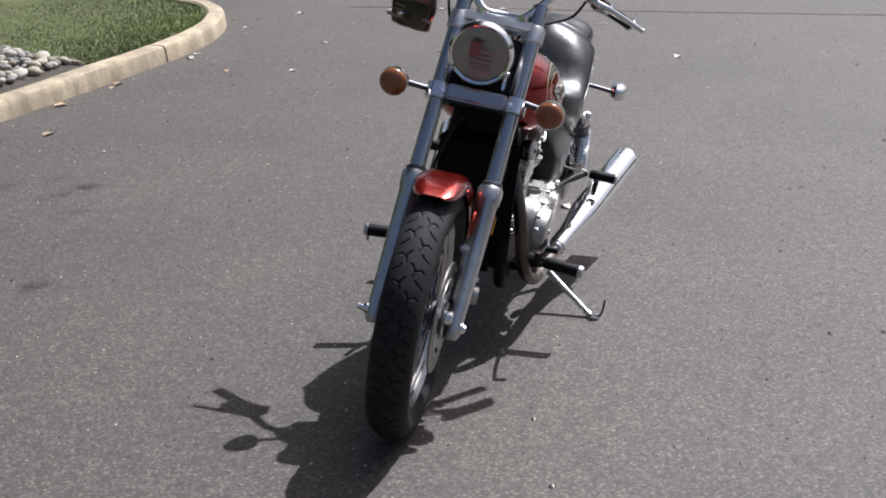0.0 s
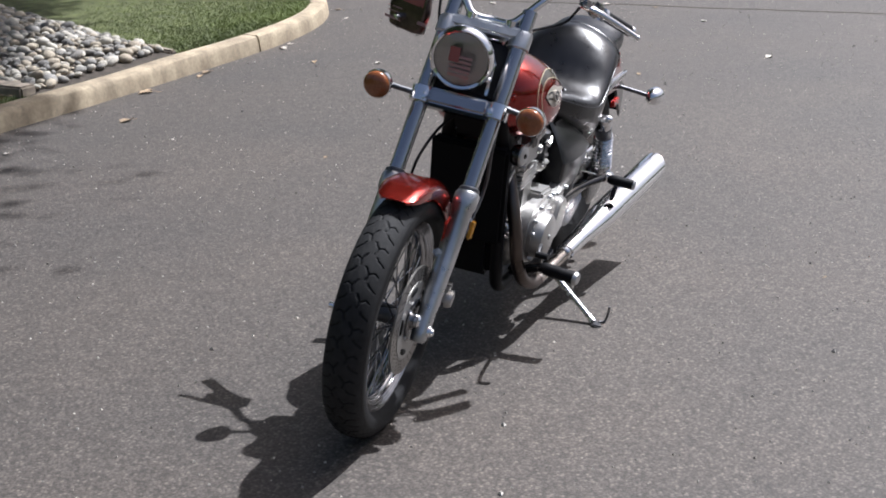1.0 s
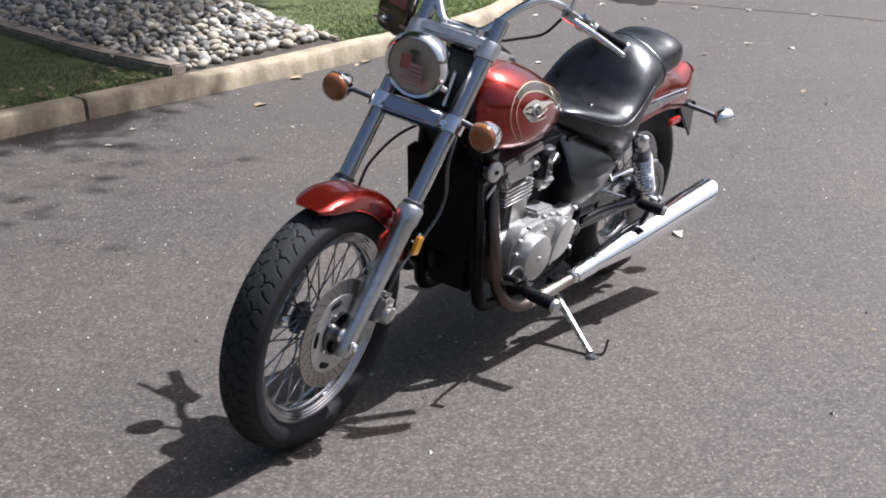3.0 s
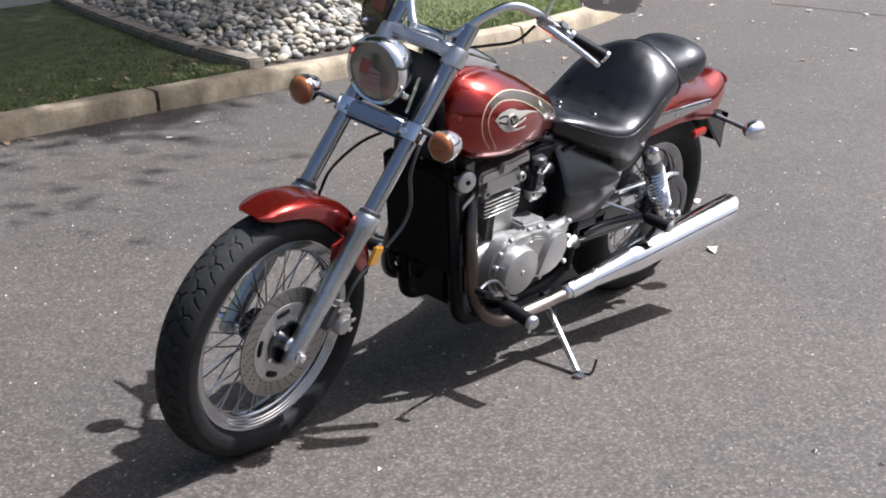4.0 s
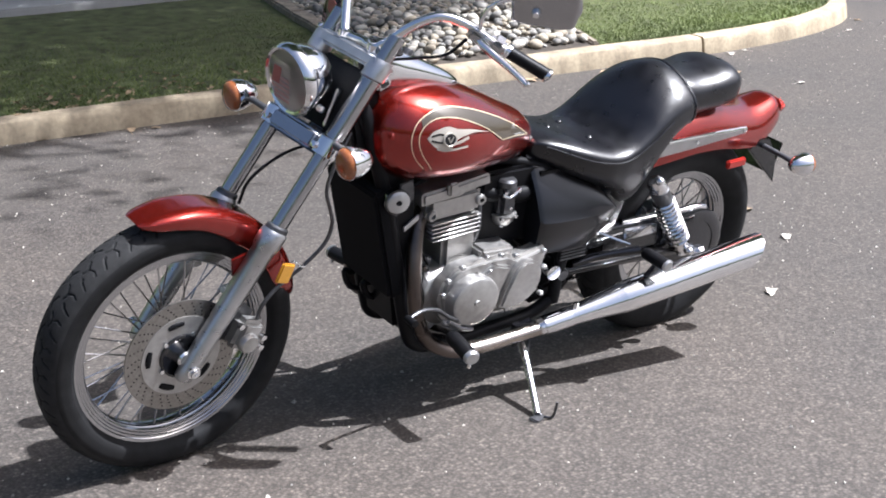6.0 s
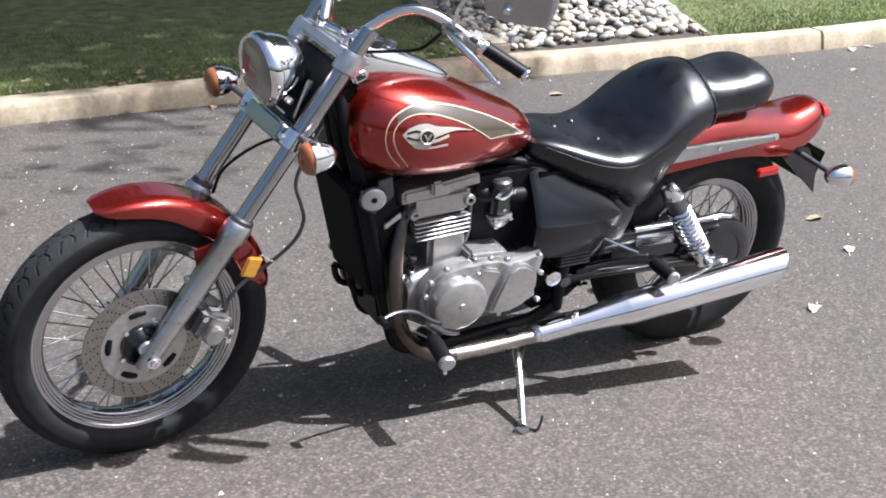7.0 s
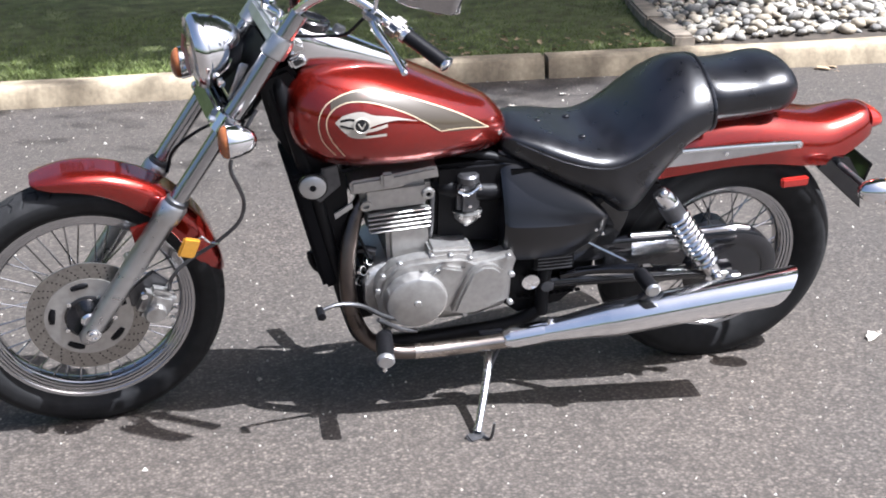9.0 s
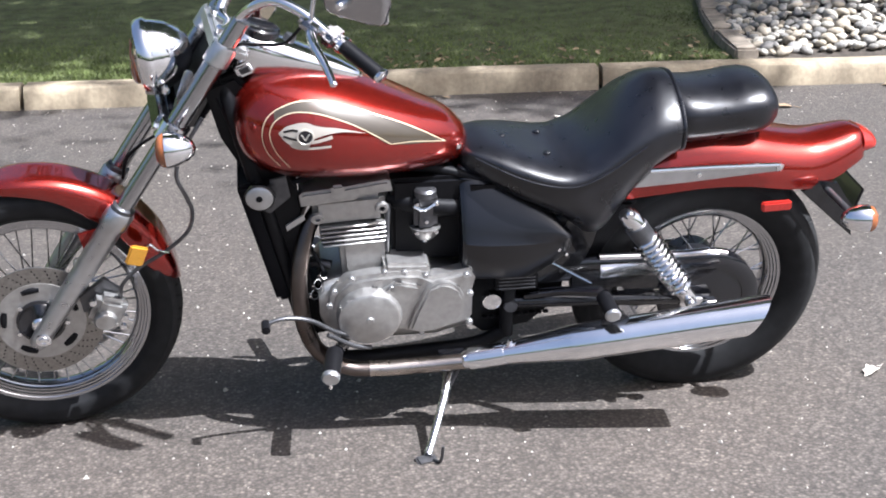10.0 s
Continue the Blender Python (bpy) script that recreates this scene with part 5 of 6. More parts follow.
    part("intake_hose", tube([(0.80, -0.05, 0.64), (0.84, -0.07, 0.63), (0.93, -0.08, 0.615), (0.98, -0.07, 0.62)], 0.026, 14, 4), MATTE)
    part("air_box", box((0.12, 0.20, 0.16), (1.02, 0, 0.62), (0, 0, 0), 0.02), MATTE)


def radiator_and_frame():
    rad = part("radiator", box((0.042, 0.225, 0.34), (0.515, 0, 0.555), (0, -13, 0), 0.01), FINBLACK, label="black radiator between the frame tubes")
    for k in range(14):
        part("radiator_fin", box((0.004, 0.205, 0.003), (0.462 + 0.0052 * (13 - k), 0, 0.42 + 0.0225 * k), (0, -13, 0), 0, seg=1), FINBLACK, rad)
    for s in (-1, 1):
        m = BIKE if s < 0 else BIKE @ MIRRORED
        part("frame_tube", tube([(0.445, -0.035, 0.96), (0.462, -0.060, 0.88), (0.510, -0.085, 0.68), (0.556, -0.092, 0.47), (0.600, -0.095, 0.28), (0.63, -0.098, 0.215), (0.70, -0.10, 0.195), (0.86, -0.10, 0.20), (1.0, -0.105, 0.215), (1.07, -0.115, 0.26)], 0.0185, 14, 5), MATTE, label="black steel frame tube", m=m)
        part("frame_plate", plate([(0.48, 0.86), (0.56, 0.75), (0.59, 0.70), (0.60, 0.52), (0.63, 0.30), (0.60, 0.27), (0.545, 0.50), (0.49, 0.74)], -0.092, -0.084, 0.003), MATTE, m=m)
        part("frame_rail", tube([(0.50, -0.03, 0.90), (0.70, -0.045, 0.745), (0.90, -0.055, 0.715), (1.10, -0.09, 0.66), (1.35, -0.10, 0.64), (1.55, -0.10, 0.66)], 0.014, 12, 4), MATTE, m=m)
        part("rear_frame", tube([(1.07, -0.12, 0.25), (1.07, -0.125, 0.37), (1.10, -0.125, 0.50), (1.20, -0.125, 0.60), (1.33, -0.125, 0.645)], 0.017, 12, 4), MATTE, m=m)
        part("swing_arm", tube([(1.06, -0.11, 0.345), (1.25, -0.125, 0.345), (1.45, -0.13, 0.335), (1.555, -0.13, 0.328)], [0.022, 0.02, 0.02, 0.024], 12, 4), GLOSS, label="black swing arm", m=m)
        part("pivot_cap", lathe([(0, 0), (0.018, 0), (0.016, 0.008), (0, 0.009)], (1.075, -0.135, 0.345), n=16), DARKMETAL, m=m)
    part("head_tube", lathe([(0.032, 0), (0.034, 0.01), (0.034, 0.17), (0.032, 0.18)], PIVOT + FORK * 0.64, FORK, 28), GLOSS)
    part("neck_cover", plate([(0.40, 0.955), (0.47, 0.985), (0.52, 0.93), (0.50, 0.80), (0.47, 0.74), (0.43, 0.82)], -0.055, 0.055, 0.01), MATTE)
    part("lower_bracket", tube([(0.60, 0.10, 0.36), (0.55, 0.10, 0.365), (0.53, 0.095, 0.375), (0.545, 0.09, 0.325), (0.60, 0.09, 0.30)], 0.009, 8, 3), MATTE)
    part("lower_bracket", tube([(0.60, 0.03, 0.36), (0.56, 0.03, 0.365), (0.545, 0.03, 0.365), (0.56, 0.03, 0.325), (0.60, 0.03, 0.30)], 0.009, 8, 3), MATTE)
    part("inner_guard", plate([(0.80, 0.48), (0.80, 0.70), (1.0, 0.70), (1.22, 0.62), (1.38, 0.60), (1.30, 0.40), (1.06, 0.37), (0.98, 0.46)], -0.085, 0.085, 0.01), MATTE)
    part("coolant_tank", box((0.09, 0.16, 0.16), (0.62, 0, 0.33), (0, -10, 0), 0.02), MATTE)
    at, out = (0.507, -0.132, 0.701), (-0.12, -1, 0.05)
    hn = part("horn", lathe([(0, 0.012), (0.007, 0.012), (0.008, 0.015), (0.026, 0.0145), (0.0295, 0.012), (0.0305, 0.006)], at, out, 36), SLIDER, label="round chrome horn with dark centre")
    part("horn_body", lathe([(0.030, 0.008), (0.034, 0.007), (0.0345, -0.008), (0.027, -0.020), (0.0, -0.024)], at, out, 36), GLOSS, hn)
    part("horn_centre", lathe([(0, 0.018), (0.006, 0.018), (0.007, 0.012)], at, out, 14), MATTE, hn)
    part("horn_bracket", plate([(0.530, 0.735), (0.566, 0.742), (0.574, 0.685), (0.528, 0.642), (0.512, 0.652), (0.53, 0.69)], -0.112, -0.106, 0.002), DARKMETAL, hn)
    part("coil_bracket", plate([(0.560, 0.598), (0.602, 0.628), (0.604, 0.612), (0.563, 0.583)], -0.10, -0.094, 0.001), SLIDER)
    part("radiator_hose", tube([(0.53, 0.06, 0.72), (0.57, 0.02, 0.73), (0.61, -0.03, 0.70), (0.625, -0.04, 0.66)], 0.017, 12, 4), MATTE)
    part("wiring", tube([(0.43, -0.05, 0.93), (0.48, -0.075, 0.80), (0.52, -0.085, 0.74), (0.57, -0.085, 0.71), (0.66, -0.08, 0.735)], 0.007, 8, 5), MATTE)
    part("clutch_cable", tube([(0.61, -0.195, 1.15), (0.575, -0.17, 1.105), (0.525, -0.12, 1.085), (0.47, -0.065, 1.06), (0.435, -0.045, 0.98), (0.46, -0.05, 0.85), (0.53, -0.06, 0.70), (0.60, -0.08, 0.56), (0.64, -0.11, 0.47)], 0.004, 8, 5), MATTE, label="black control cable")
    part("throttle_cable", tube([(0.50, 0.16, 1.15), (0.42, 0.12, 1.06), (0.42, 0.04, 0.98), (0.52, 0.02, 0.90)], 0.004, 8, 5), MATTE)


def side_cover():
    for s in (-1, 1):
        m = BIKE if s < 0 else BIKE @ MIRRORED
        rings = []
        for x, top, ytop, mid, ymid in rows_between([(0.957, 0.720, 0.056, 0.546, 0.150), (0.972, 0.717, 0.064, 0.543, 0.158), (1.02, 0.698, 0.080, 0.541, 0.166), (1.09, 0.662, 0.105, 0.541, 0.170), (1.15, 0.620, 0.130, 0.543, 0.169), (1.19, 0.580, 0.150, 0.545, 0.166), (1.206, 0.562, 0.150, 0.547, 0.158)], 4):
            ring = [(x, -ytop + 0.02, top - 0.012), (x, -ytop + 0.004, top + 0.001), (x, -ytop - 0.003, top - 0.003)]
            for k in (0.2, 0.4, 0.6, 0.8, 0.94):
                ring.append((x, -(ytop + (ymid - ytop) * k) - 0.009 * math.sin(math.pi * k), top + (mid - top) * k))
            low = mid - 0.102 * min(1, 0.42 + (1.206 - x) / 0.16)
            ring += [(x, -ymid, mid + 0.003), (x, -ymid + 0.0005, mid - 0.003), (x, -ymid + 0.003, mid * 0.6 + low * 0.4), (x, -ymid + 0.008, low + 0.010), (x, -ymid + 0.013, low + 0.002), (x, -ymid + 0.022, low), (x, -ymid + 0.05, low + 0.01)]
            rings.append(ring)
        bm = skin(bmesh.new(), rings)
        bmesh.ops.recalc_face_normals(bm, faces=bm.faces)
        part("side_cover", bm, SATIN, label="satin black triangular side cover with a crease", m=m, sharp=32)
        for x, z in ((1.178, 0.520), (1.196, 0.506)):
            part("bolt", lathe([(0, 0.004), (0.004, 0.004), (0.0055, 0.001), (0.0055, -0.004)], (x, -0.163, z), n=10), CHROME, m=m)
        part("frame_gusset", plate([(1.10, 0.62), (1.29, 0.62), (1.268, 0.51), (1.236, 0.425), (1.215, 0.40), (1.10, 0.40)], -0.128, -0.112, 0.006), GLOSS, m=m)
        part("lower_panel", plate([(0.99, 0.50), (1.18, 0.50), (1.19, 0.46), (1.12, 0.40), (1.03, 0.40), (1.0, 0.45)], -0.120, -0.095, 0.006), MATTE, m=m)
        part("pivot_plate", plate([(0.975, 0.47), (1.16, 0.47), (1.215, 0.42), (1.205, 0.33), (1.13, 0.255), (1.02, 0.235), (0.97, 0.28)], -0.088, -0.076, 0.004), MATTE, m=m)
    part("fuse_box", box((0.10, 0.03, 0.05), (1.085, -0.138, 0.425), (0, 0, 0), 0.005), MATTE)
    for k in range(4):
        part("rib", box((0.085, 0.004, 0.003), (1.085, -0.1545, 0.410 + 0.010 * k), (0, 0, 0), 0, seg=1), DARKMETAL)


def slashed(bm, at, ax):
    """Cuts the open end of a pipe at a slant, longest on top."""
    for v in bm.verts:
        d = (v.co - at).dot(ax)
        if d > 0.44:
            up = (v.co - at - ax * d).z
            v.co += ax * up * 0.85
    return bm


def exhaust():
    for s in (-1, 1):
        m = BIKE if s < 0 else BIKE @ MIRRORED
        part("exhaust_header", tube([(0.645, -0.06, 0.635), (0.612, -0.085, 0.585), (0.588, -0.118, 0.50), (0.582, -0.14, 0.42), (0.592, -0.155, 0.33), (0.625, -0.170, 0.26), (0.69, -0.185, 0.222), (0.76, -0.190, 0.217)], 0.0195, 18, 6), DARKPIPE, label="dark heat-stained exhaust header pipe", m=m)
        part("exhaust_pipe", tube([(0.735, -0.1885, 0.2175), (0.80, -0.192, 0.218), (0.97, -0.205, 0.232)], 0.0205, 18, 6), PIPE, label="bronzed chrome exhaust pipe", m=m)
        ax = (Vector((1.60, -0.308, 0.373)) - Vector((1.04, -0.218, 0.247))).normalized()
        mu = part("muffler", slashed(lathe([(0.020, -0.09), (0.024, -0.085), (0.0245, 0.0), (0.027, 0.002), (0.037, 0.10), (0.045, 0.165), (0.0465, 0.172), (0.0472, 0.30), (0.0478, 0.45), (0.048, 0.590), (0.0445, 0.591), (0.0435, 0.48), (0.0, 0.47)], (1.04, -0.218, 0.255), ax, 40), Vector((1.04, -0.218, 0.255)), ax), MUFFLER, label="long chrome slash-cut muffler", m=m)
        part("pipe_clamp", lathe([(0.024, -0.075), (0.029, -0.075), (0.030, 0.008), (0.024, 0.010)], (1.04, -0.218, 0.255), ax, 28, closed=True), CHROME, mu, m=m)
        part("clamp_bolt", lathe([(0, 0), (0.007, 0), (0.007, 0.02), (0, 0.02)], (1.055, -0.225, 0.282), (0.2, 0, 1), 8), CHROME, mu, m=m)
        part("muffler_bracket", plate([(1.26, 0.36), (1.30, 0.40), (1.335, 0.36), (1.32, 0.335), (1.29, 0.345)], -0.268, -0.252, 0.003), GLOSS, m=m)


def pegs_and_controls():
    for s in (-1, 1):
        m = BIKE if s < 0 else BIKE @ MIRRORED
        pg = part("footpeg", lathe([(0, 0), (0.013, 0), (0.019, 0.010), (0.0205, 0.03), (0.0205, 0.10), (0.020, 0.112), (0, 0.112)], (0.655, -0.212, 0.300), (-0.16, -1, -0.02), 24), MATTE, label="black rubber footpeg", m=m)
        part("peg_end", lathe([(0, 0.006), (0.017, 0.006), (0.021, 0.0), (0.021, -0.006), (0, -0.006)], (0.637, -0.325, 0.298), (-0.16, -1, -0.02), 24), SLIDER, pg, m=m)
        part("peg_pin", lathe([(0, 0), (0.005, 0), (0.005, 0.022), (0, 0.024)], (0.637, -0.318, 0.285), (0, 0, -1), 8), CHROME, pg, m=m)
        part("peg_mount", tube([(0.68, -0.12, 0.255), (0.672, -0.165, 0.275), (0.66, -0.215, 0.298)], [0.018, 0.016, 0.015], 12, 3), GLOSS, m=m)
        rp = part("passenger_peg", lathe([(0, 0), (0.012, 0), (0.017, 0.008), (0.0185, 0.03), (0.0185, 0.085), (0, 0.087)], (1.268, -0.235, 0.425), (0.03, -1, -0.05), 20), MATTE, label="black rubber passenger peg", m=m)
        part("peg_end", lathe([(0, 0.004), (0.014, 0.004), (0.0185, 0.0), (0.0185, -0.003), (0, -0.003)], (1.271, -0.323, 0.421), (0.03, -1, -0.05), 20), SLIDER, rp, m=m)
        part("peg_arm", tube([(1.11, -0.130, 0.37), (1.19, -0.16, 0.395), (1.268, -0.22, 0.425)], [0.013, 0.012, 0.014], 10, 3), GLOSS, m=m)
        part("peg_brace", tube([(1.165, -0.15, 0.476), (1.20, -0.165, 0.458), (1.25, -0.195, 0.436)], 0.0038, 8, 2), CHROME, m=m)
        sh = part("rear_shock", lathe([(0, -0.02), (0.02, -0.02), (0.022, 0.0), (0.022, 0.03), (0.014, 0.035), (0.014, 0.25), (0.024, 0.255), (0.026, 0.30), (0.018, 0.315), (0, 0.318)], (1.495, -0.165, 0.355), (-0.535, -0.02, 0.845), 24), CHROME, label="chrome coil-over rear shock absorber", m=m)
        coil = []
        a0, ax = Vector((1.495, -0.165, 0.355)), Vector((-0.535, -0.02, 0.845)).normalized()
        u = ax.orthogonal().normalized()
        w = ax.cross(u)
        for k in range(11 * 12 + 1):
            t = k / (11 * 12)
            a = 2 * math.pi * 11 * t
            coil.append(a0 + ax * (0.035 + 0.190 * t) + (u * math.cos(a) + w * math.sin(a)) * 0.0285)
        part("shock_cover", lathe([(0.020, 0.222), (0.027, 0.224), (0.0275, 0.268), (0.024, 0.272)], a0, ax, 24), DARKMETAL, sh, m=m)
        part("spring", tube(coil, 0.0058, 8, 1), CHROME, sh, "chrome coil spring", m=m)
        part("shock_bolt", lathe([(0, 0), (0.014, 0), (0.014, 0.012), (0.008, 0.02), (0, 0.021)], (1.495, -0.185, 0.355), n=10), CHROME, sh, m=m)
        part("shock_bolt", lathe([(0, 0), (0.014, 0), (0.014, 0.012), (0.008, 0.02), (0, 0.021)], (1.330, -0.178, 0.622), n=10), CHROME, sh, m=m)
    part("shift_lever", tube([(0.50, -0.235, 0.405), (0.545, -0.225, 0.412), (0.60, -0.215, 0.395), (0.66, -0.20, 0.345), (0.72, -0.185, 0.315)], [0.005, 0.0055, 0.006, 0.006, 0.006], 10, 4), DARKMETAL, label="curved metal gear lever")
    part("shift_toe", lathe([(0, 0), (0.010, 0), (0.010, 0.035), (0, 0.036)], (0.502, -0.228, 0.405), n=16), MATTE)
    part("shift_rod", tube([(0.64, -0.215, 0.348), (0.70, -0.20, 0.300), (0.74, -0.19, 0.285)], 0.006, 8, 2), DARKMETAL)
    part("brake_pedal", tube([(0.60, 0.215, 0.365), (0.63, 0.21, 0.35), (0.66, 0.20, 0.32)], 0.008, 10, 3), DARKMETAL)
    # side stand, down
    ss = part("side_stand", tube([(0.925, -0.175, 0.185), (0.905, -0.235, 0.145), (0.862, -0.335, 0.083), (0.850, -0.360, 0.068)], [0.012, 0.0105, 0.0095, 0.011], 14, 2), STANDCHROME, label="chrome side stand, folded out")
    part("stand_foot", box((0.05, 0.032, 0.010), (0.846, -0.371, 0.062), (9, 6, 20), 0.004), DARKMETAL, ss)
    part("stand_hook", tube([(0.862, -0.375, 0.066), (0.875, -0.392, 0.072), (0.880, -0.395, 0.120)], 0.0038, 8, 3), DARKMETAL, ss)
    part("stand_bracket", plate([(0.90, 0.24), (0.96, 0.24), (0.95, 0.17), (0.905, 0.165)], -0.175, -0.155, 0.004), GLOSS, ss)
    part("stand_spring", tube([(0.96, -0.165, 0.23), (0.94, -0.19, 0.185), (0.91, -0.225, 0.155)], 0.005, 8, 2), DARKMETAL, ss)


def rear_wheel():
    tyre("rear_tyre", AXLE_R, 0.333, 0.276, 0.070, 0.217, 0.045, WHEEL_R, 28, "wide black rear tyre")
    rm = rim("rear_rim", AXLE_R, 0.216, 0.045, WHEEL_R, "chrome spoked rear rim")
    spokes(rm, AXLE_R, 0.190, 0.055, 0.040, 40, WHEEL_R)
    part("rear_hub", lathe([(0.02, -0.08), (0.075, -0.075), (0.075, -0.03), (0.058, -0.02), (0.055, 0.03), (0.075, 0.04), (0.075, 0.08), (0.02, 0.085)], AXLE_R), DARKMETAL, m=WHEEL_R)
    part("final_sprocket", lathe([(0.05, 0.0), (0.095, 0.0), (0.095, 0.008), (0.05, 0.008)], AXLE_R + Vector((0, -0.088, 0)), n=48, closed=True), STEEL, m=WHEEL_R)
    part("rear_axle_nut", lathe([(0, 0), (0.022, 0), (0.022, 0.02), (0.012, 0.03), (0, 0.03)], AXLE_R + Vector((0, -0.15, 0)), n=6), CHROME)
    top = [AXLE_R + Vector((math.cos(a) * 0.125, 0, math.sin(a) * 0.125)) for a in (math.radians(d) for d in (100, 80, 60, 40, 20, 0, -15))]
    path = [Vector((1.19, 0, 0.452)), Vector((1.32, 0, 0.450)), Vector((1.45, 0, 0.445))] + top
    rings = []
    for i, p in enumerate(spline(path, 4)):
        q = spline(path, 4)
        d = (q[min(i + 1, len(q) - 1)] - q[max(i - 1, 0)]).normalized()
        nn = Vector((-d.z, 0, d.x))
        rings.append([p + nn * h + Vector((0, y, 0)) for y, h in ((-0.128, -0.035), (-0.130, -0.008), (-0.122, 0.006), (-0.092, 0.008), (-0.088, 0.0), (-0.118, -0.004), (-0.123, -0.012), (-0.123, -0.035))])
    bm = skin(bmesh.new(), rings)
    bmesh.ops.recalc_face_normals(bm, faces=bm.faces)
    cg = part("chain_guard", bm, GLOSS, label="black drive guard with a chrome top edge")
    q = spline(path, 4)
    part("guard_trim", tube([p + Vector((0, -0.112, 0.008)) for p in q if 1.285 < p.x < 1.60][::3], 0.0115, 10, 3), CHROME, cg)
    part("guard_panel", plate([(1.288, 0.447), (1.41, 0.445), (1.415, 0.408), (1.290, 0.408)], -0.136, -0.126, 0.004), CHROME)
    part("guard_side", plate([(1.22, 0.440), (1.44, 0.436), (1.46, 0.360), (1.36, 0.348), (1.345, 0.372), (1.325, 0.372), (1.318, 0.348), (1.22, 0.350)], -0.126, -0.120, 0.003), GLOSS)
    part("guard_plate", lathe([(0.0, 0.006), (0.085, 0.005), (0.112, 0.0), (0.118, -0.006), (0.0, -0.008)], AXLE_R + Vector((0, -0.122, 0.0)), n=48), GLOSS)
    part("axle_adjuster", box((0.055, 0.02, 0.032), AXLE_R + Vector((-0.045, -0.152, 0.012)), (0, 4, 0), 0.004), CHROME)
    bm = bmesh.new()
    for k in range(10):
        for z0, dz in ((0.292, 0.0006),):
            box((0.0135, 0.012, 0.008), (1.02 + 0.0165 * k, -0.10, z0 + dz * k), (0, 0, 0), 0.002, bm, 1)
    part("drive_chain", bm, MATTE)


front_wheel()
fork()
front_fender()
caliper()
headlight()
turn_signal((0.325, -0.193, 0.868), (-1, 0.0, -0.05), fork_at(0.655, -0.12), AMBER, BIKE, "round amber front indicator in a chrome shell")
turn_signal((0.256, 0.210, 0.905), (-1, 0.0, -0.05), OTHER @ Vector((0.33, -0.12, 0.87)), AMBER, BIKE, "round amber front indicator in a chrome shell")
handlebar()
tank()
seat()
rear_fender()
engine()
radiator_and_frame()
side_cover()
exhaust()
pegs_and_controls()
rear_wheel()


# ---- loose leaves, twigs and grit on the road ----
def leaf_mesh(seed, mat):
    rnd = random.Random(seed)
    bm = bmesh.new()
    out = []
    for k in range(14):
        a = 2 * math.pi * k / 14
        r = (0.5 if k % 2 == 0 else 0.40) * rnd.uniform(0.72, 1.1)
        out.append(Vector((math.cos(a) * r, math.sin(a) * r * 0.6, 0)))
    curl = rnd.uniform(0.9, 1.9)
    rings = []
    for k in (1.0, 0.5, 0.08):
        rings.append([Vector((p.x * k, p.y * k, 0.10 + curl * (p.y * k) ** 2 + 0.4 * (p.x * k) ** 2 * (1 if seed % 2 else -0.3))) for p in out])
    skin(bm, rings, caps=False)
    low = [[p - Vector((0, 0, 0.02)) for p in r] for r in rings]
    skin(bm, low, caps=False)
    tube([(-0.45, 0, 0.12), (-0.7, 0.05, 0.05), (-0.9, 0.0, 0.03)], 0.015, 5, 2, bm)
    for f in bm.faces:
        f.smooth = True
    me = bpy.data.meshes.new("leaf")
    bm.to_mesh(me)
    bm.free()
    me.materials.append(mat)
    return me


def build_leaves():
    rnd = random.Random(9)
    pale = [leaf_mesh(k, PALELEAF) for k in (1, 2, 3)]
    dry = [leaf_mesh(k, DRYLEAF) for k in (4, 5, 6)]
    spots = [(2.13, -0.11, 0.075, 0), (2.63, 0.26, 0.07, 0), (2.76, 0.58, 0.085, 1), (2.98, 2.73, 0.09, 1), (4.80, 2.50, 0.07, 1), (4.86, 2.08, 0.06, 0), (2.59, 1.37, 0.04, 1), (5.93, 2.23, 0.06, 0),
             (5.70, -0.26, 0.08, 0), (6.22, 0.95, 0.07, 0), (4.95, 0.41, 0.06, 1), (4.29, 3.00, 0.11, 1), (4.18, 2.98, 0.08, 1), (3.65, 3.03, 0.10, 1), (3.72, 3.06, 0.06, 1), (2.69, 2.27, 0.035, 0),
             (6.22, 1.25, 0.06, 0), (5.69, 1.33, 0.05, 1), (7.28, 2.89, 0.07, 0), (6.89, 3.30, 0.06, 1), (1.33, 3.27, 0.09, 1), (1.45, 3.24, 0.06, 1), (1.57, -1.04, 0.02, 1), (5.2, 2.93, 0.09, 0),
             (5.35, 2.95, 0.06, 0), (6.5, 3.05, 0.06, 0), (7.5, 2.2, 0.08, 0), (7.6, 1.8, 0.07, 0), (7.65, 1.3, 0.08, 0), (7.6, 0.9, 0.06, 1), (0.9, 3.34, 0.07, 1), (2.2, 2.9, 0.04, 0), (1.9, 2.75, 0.05, 0), (6.8, 2.3, 0.05, 0), (7.0, 0.4, 0.06, 0)]
    for x, y, s, brown in spots:
        ob = new("fallen_leaf", rnd.choice(dry if brown else pale))
        ob.matrix_world = pose(x, y, -0.02 * s, 0, 0, rnd.uniform(0, 360)) @ Matrix.Scale(s, 4)
        tagged(ob, "dry curled brown leaf lying on the asphalt" if brown else "pale dried leaf lying on the asphalt", "leaf", "fallen leaves on the road")


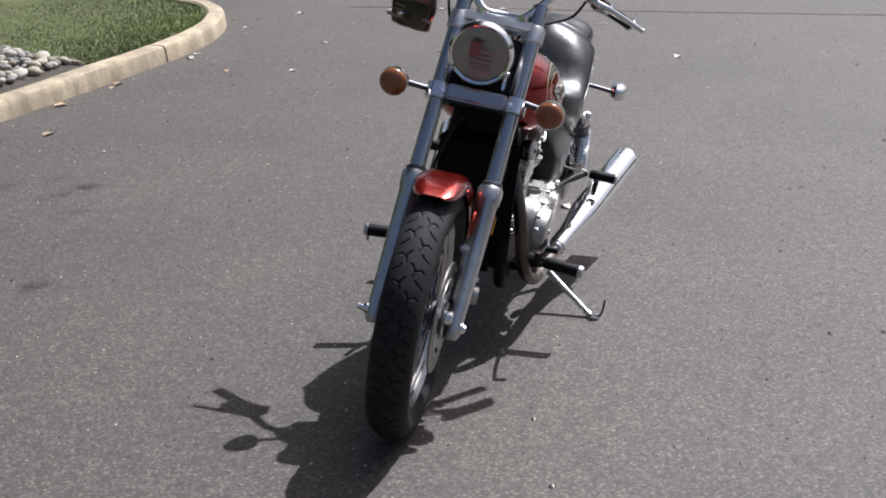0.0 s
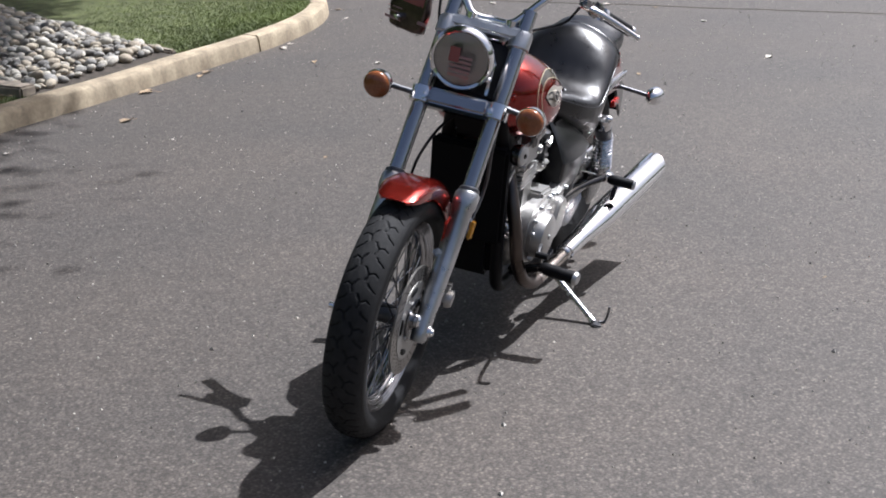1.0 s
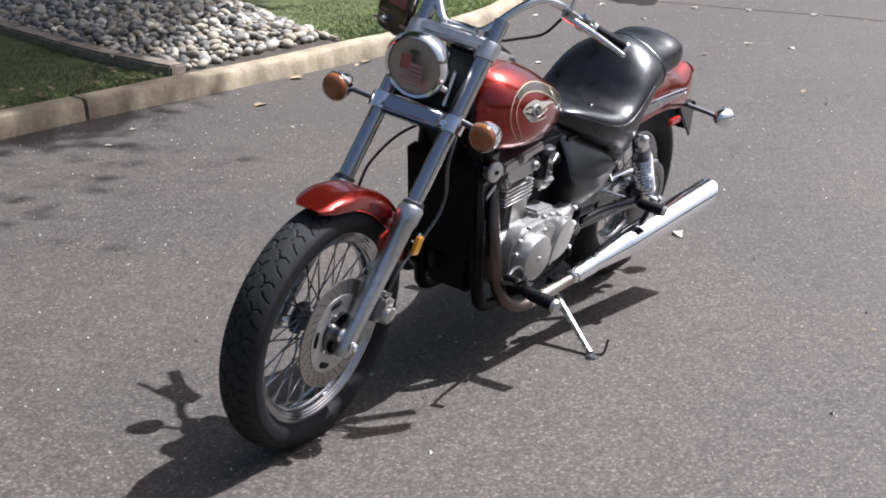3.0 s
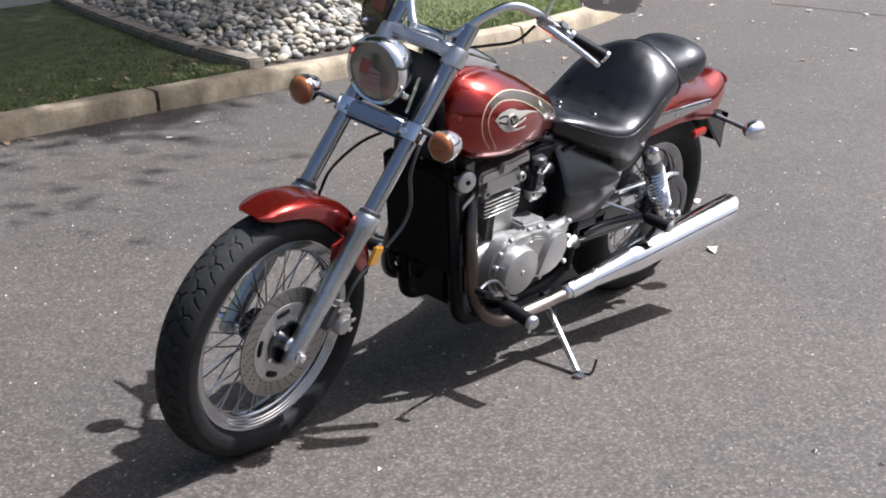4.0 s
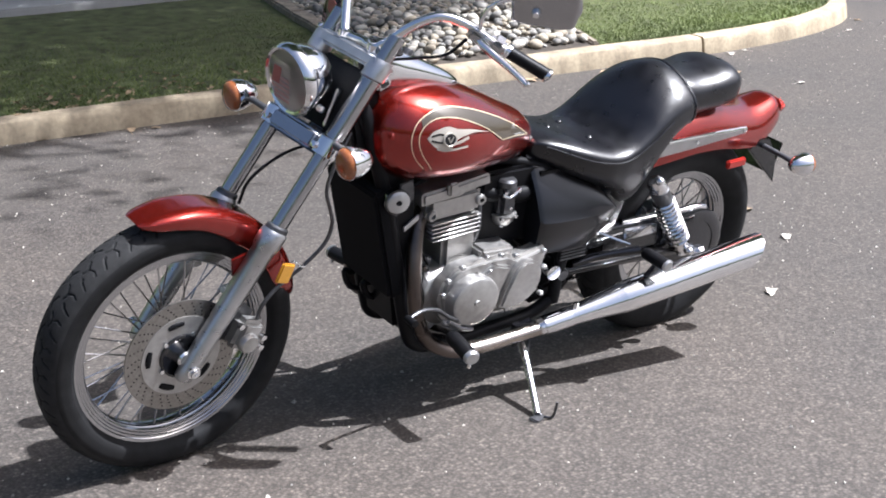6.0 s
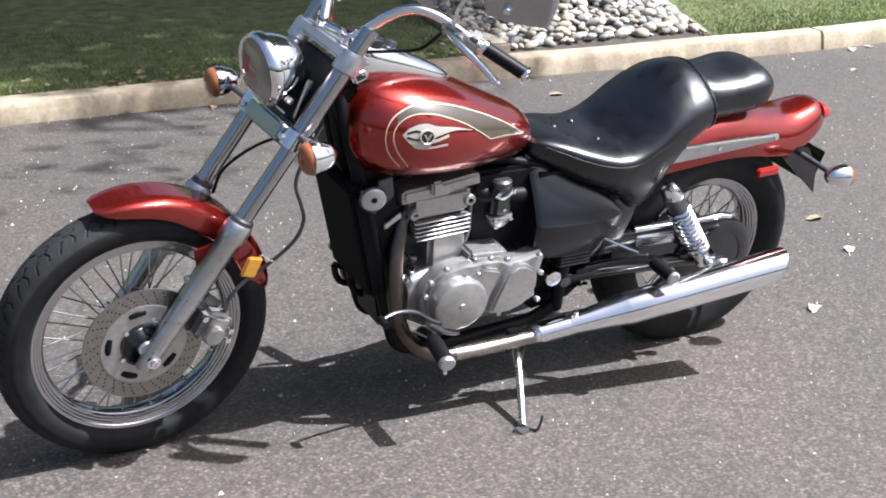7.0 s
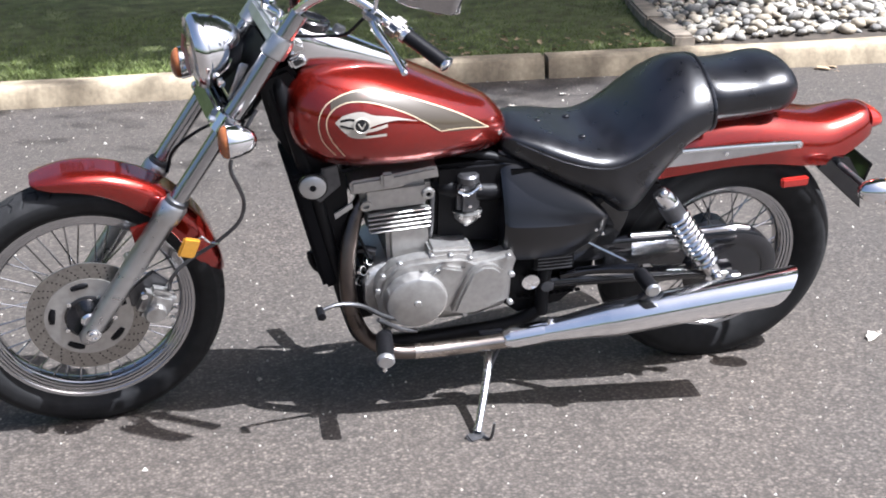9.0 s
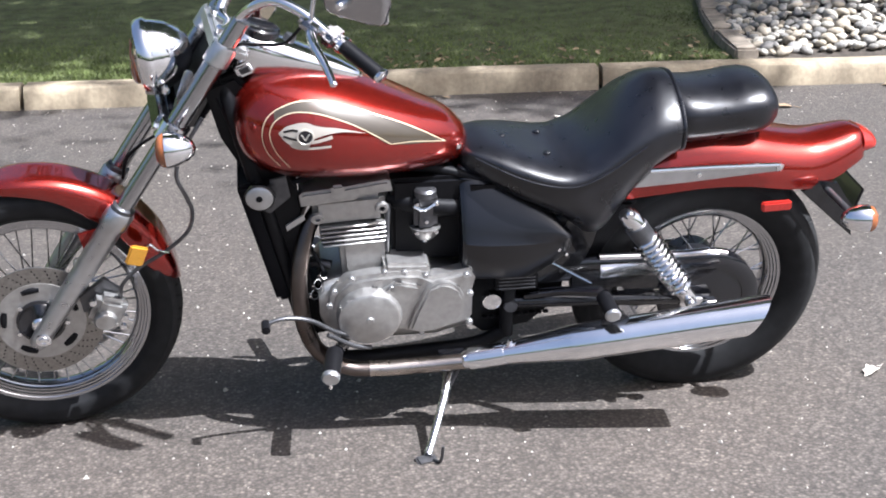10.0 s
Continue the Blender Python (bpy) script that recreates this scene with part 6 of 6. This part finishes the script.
def build_grit():
    rng = np.random.default_rng(8)
    n = 4300
    x = rng.uniform(-2.0, 8.5, n)
    y = rng.uniform(-2.6, 3.4, n)
    s = rng.uniform(0.0018, 0.0052, n)
    s[rng.random(n) < 0.045] *= 1.9
    tet = np.array([(1, 0, 0.2), (-0.6, 0.9, 0.1), (-0.5, -0.9, 0.15), (0.1, 0, 1.1), (0, 0, -0.4)])
    fc = np.array([(0, 1, 3), (1, 2, 3), (2, 0, 3), (1, 0, 4), (2, 1, 4), (0, 2, 4)])
    a = rng.uniform(0, 6.28, n)
    c, d = np.cos(a), np.sin(a)
    vx = (tet[None, :, 0] * c[:, None] - tet[None, :, 1] * d[:, None]) * s[:, None] + x[:, None]
    vy = (tet[None, :, 0] * d[:, None] + tet[None, :, 1] * c[:, None]) * s[:, None] + y[:, None]
    vz = tet[None, :, 2] * s[:, None] + 0.0005
    co = np.stack([vx, vy, vz], -1).reshape(-1, 3)
    faces = (fc[None] + (np.arange(n) * 5)[:, None, None]).reshape(-1, 3)
    me = bpy.data.meshes.new("grit")
    me.from_pydata(co.tolist(), [], faces.tolist())
    me.materials.append(GRIT)
    tagged(new("grit", me), "pale grit and tiny stones scattered on the asphalt", "grit", kind="stuff")


def build_litter():
    """Scraps of dead leaf on the bare strip of lawn behind the kerb."""
    rnd = random.Random(17)
    shapes = [leaf_mesh(k, DRYLEAF) for k in (21, 22, 23)]
    bm = bmesh.new()
    for k in range(150):
        x = rnd.uniform(0.4, 2.95)
        y = 3.44 + abs(rnd.gauss(0, 0.28)) - 0.03 * (x - 1)
        s = rnd.uniform(0.018, 0.055)
        one = bmesh.new()
        one.from_mesh(rnd.choice(shapes))
        one.transform(pose(x, y, KERB_H + rnd.uniform(-0.012, 0.012), rnd.uniform(-25, 25), rnd.uniform(-25, 25), rnd.uniform(0, 360)) @ Matrix.Scale(s, 4))
        join(bm, one)
    tagged(mesh_object("leaf_litter", bm, LITTER), "brown scraps of dead leaf on bare lawn", "leaf litter", kind="stuff")


build_leaves()
build_litter()
build_tree()
build_woods()
build_bed()
build_grass()
build_grit()
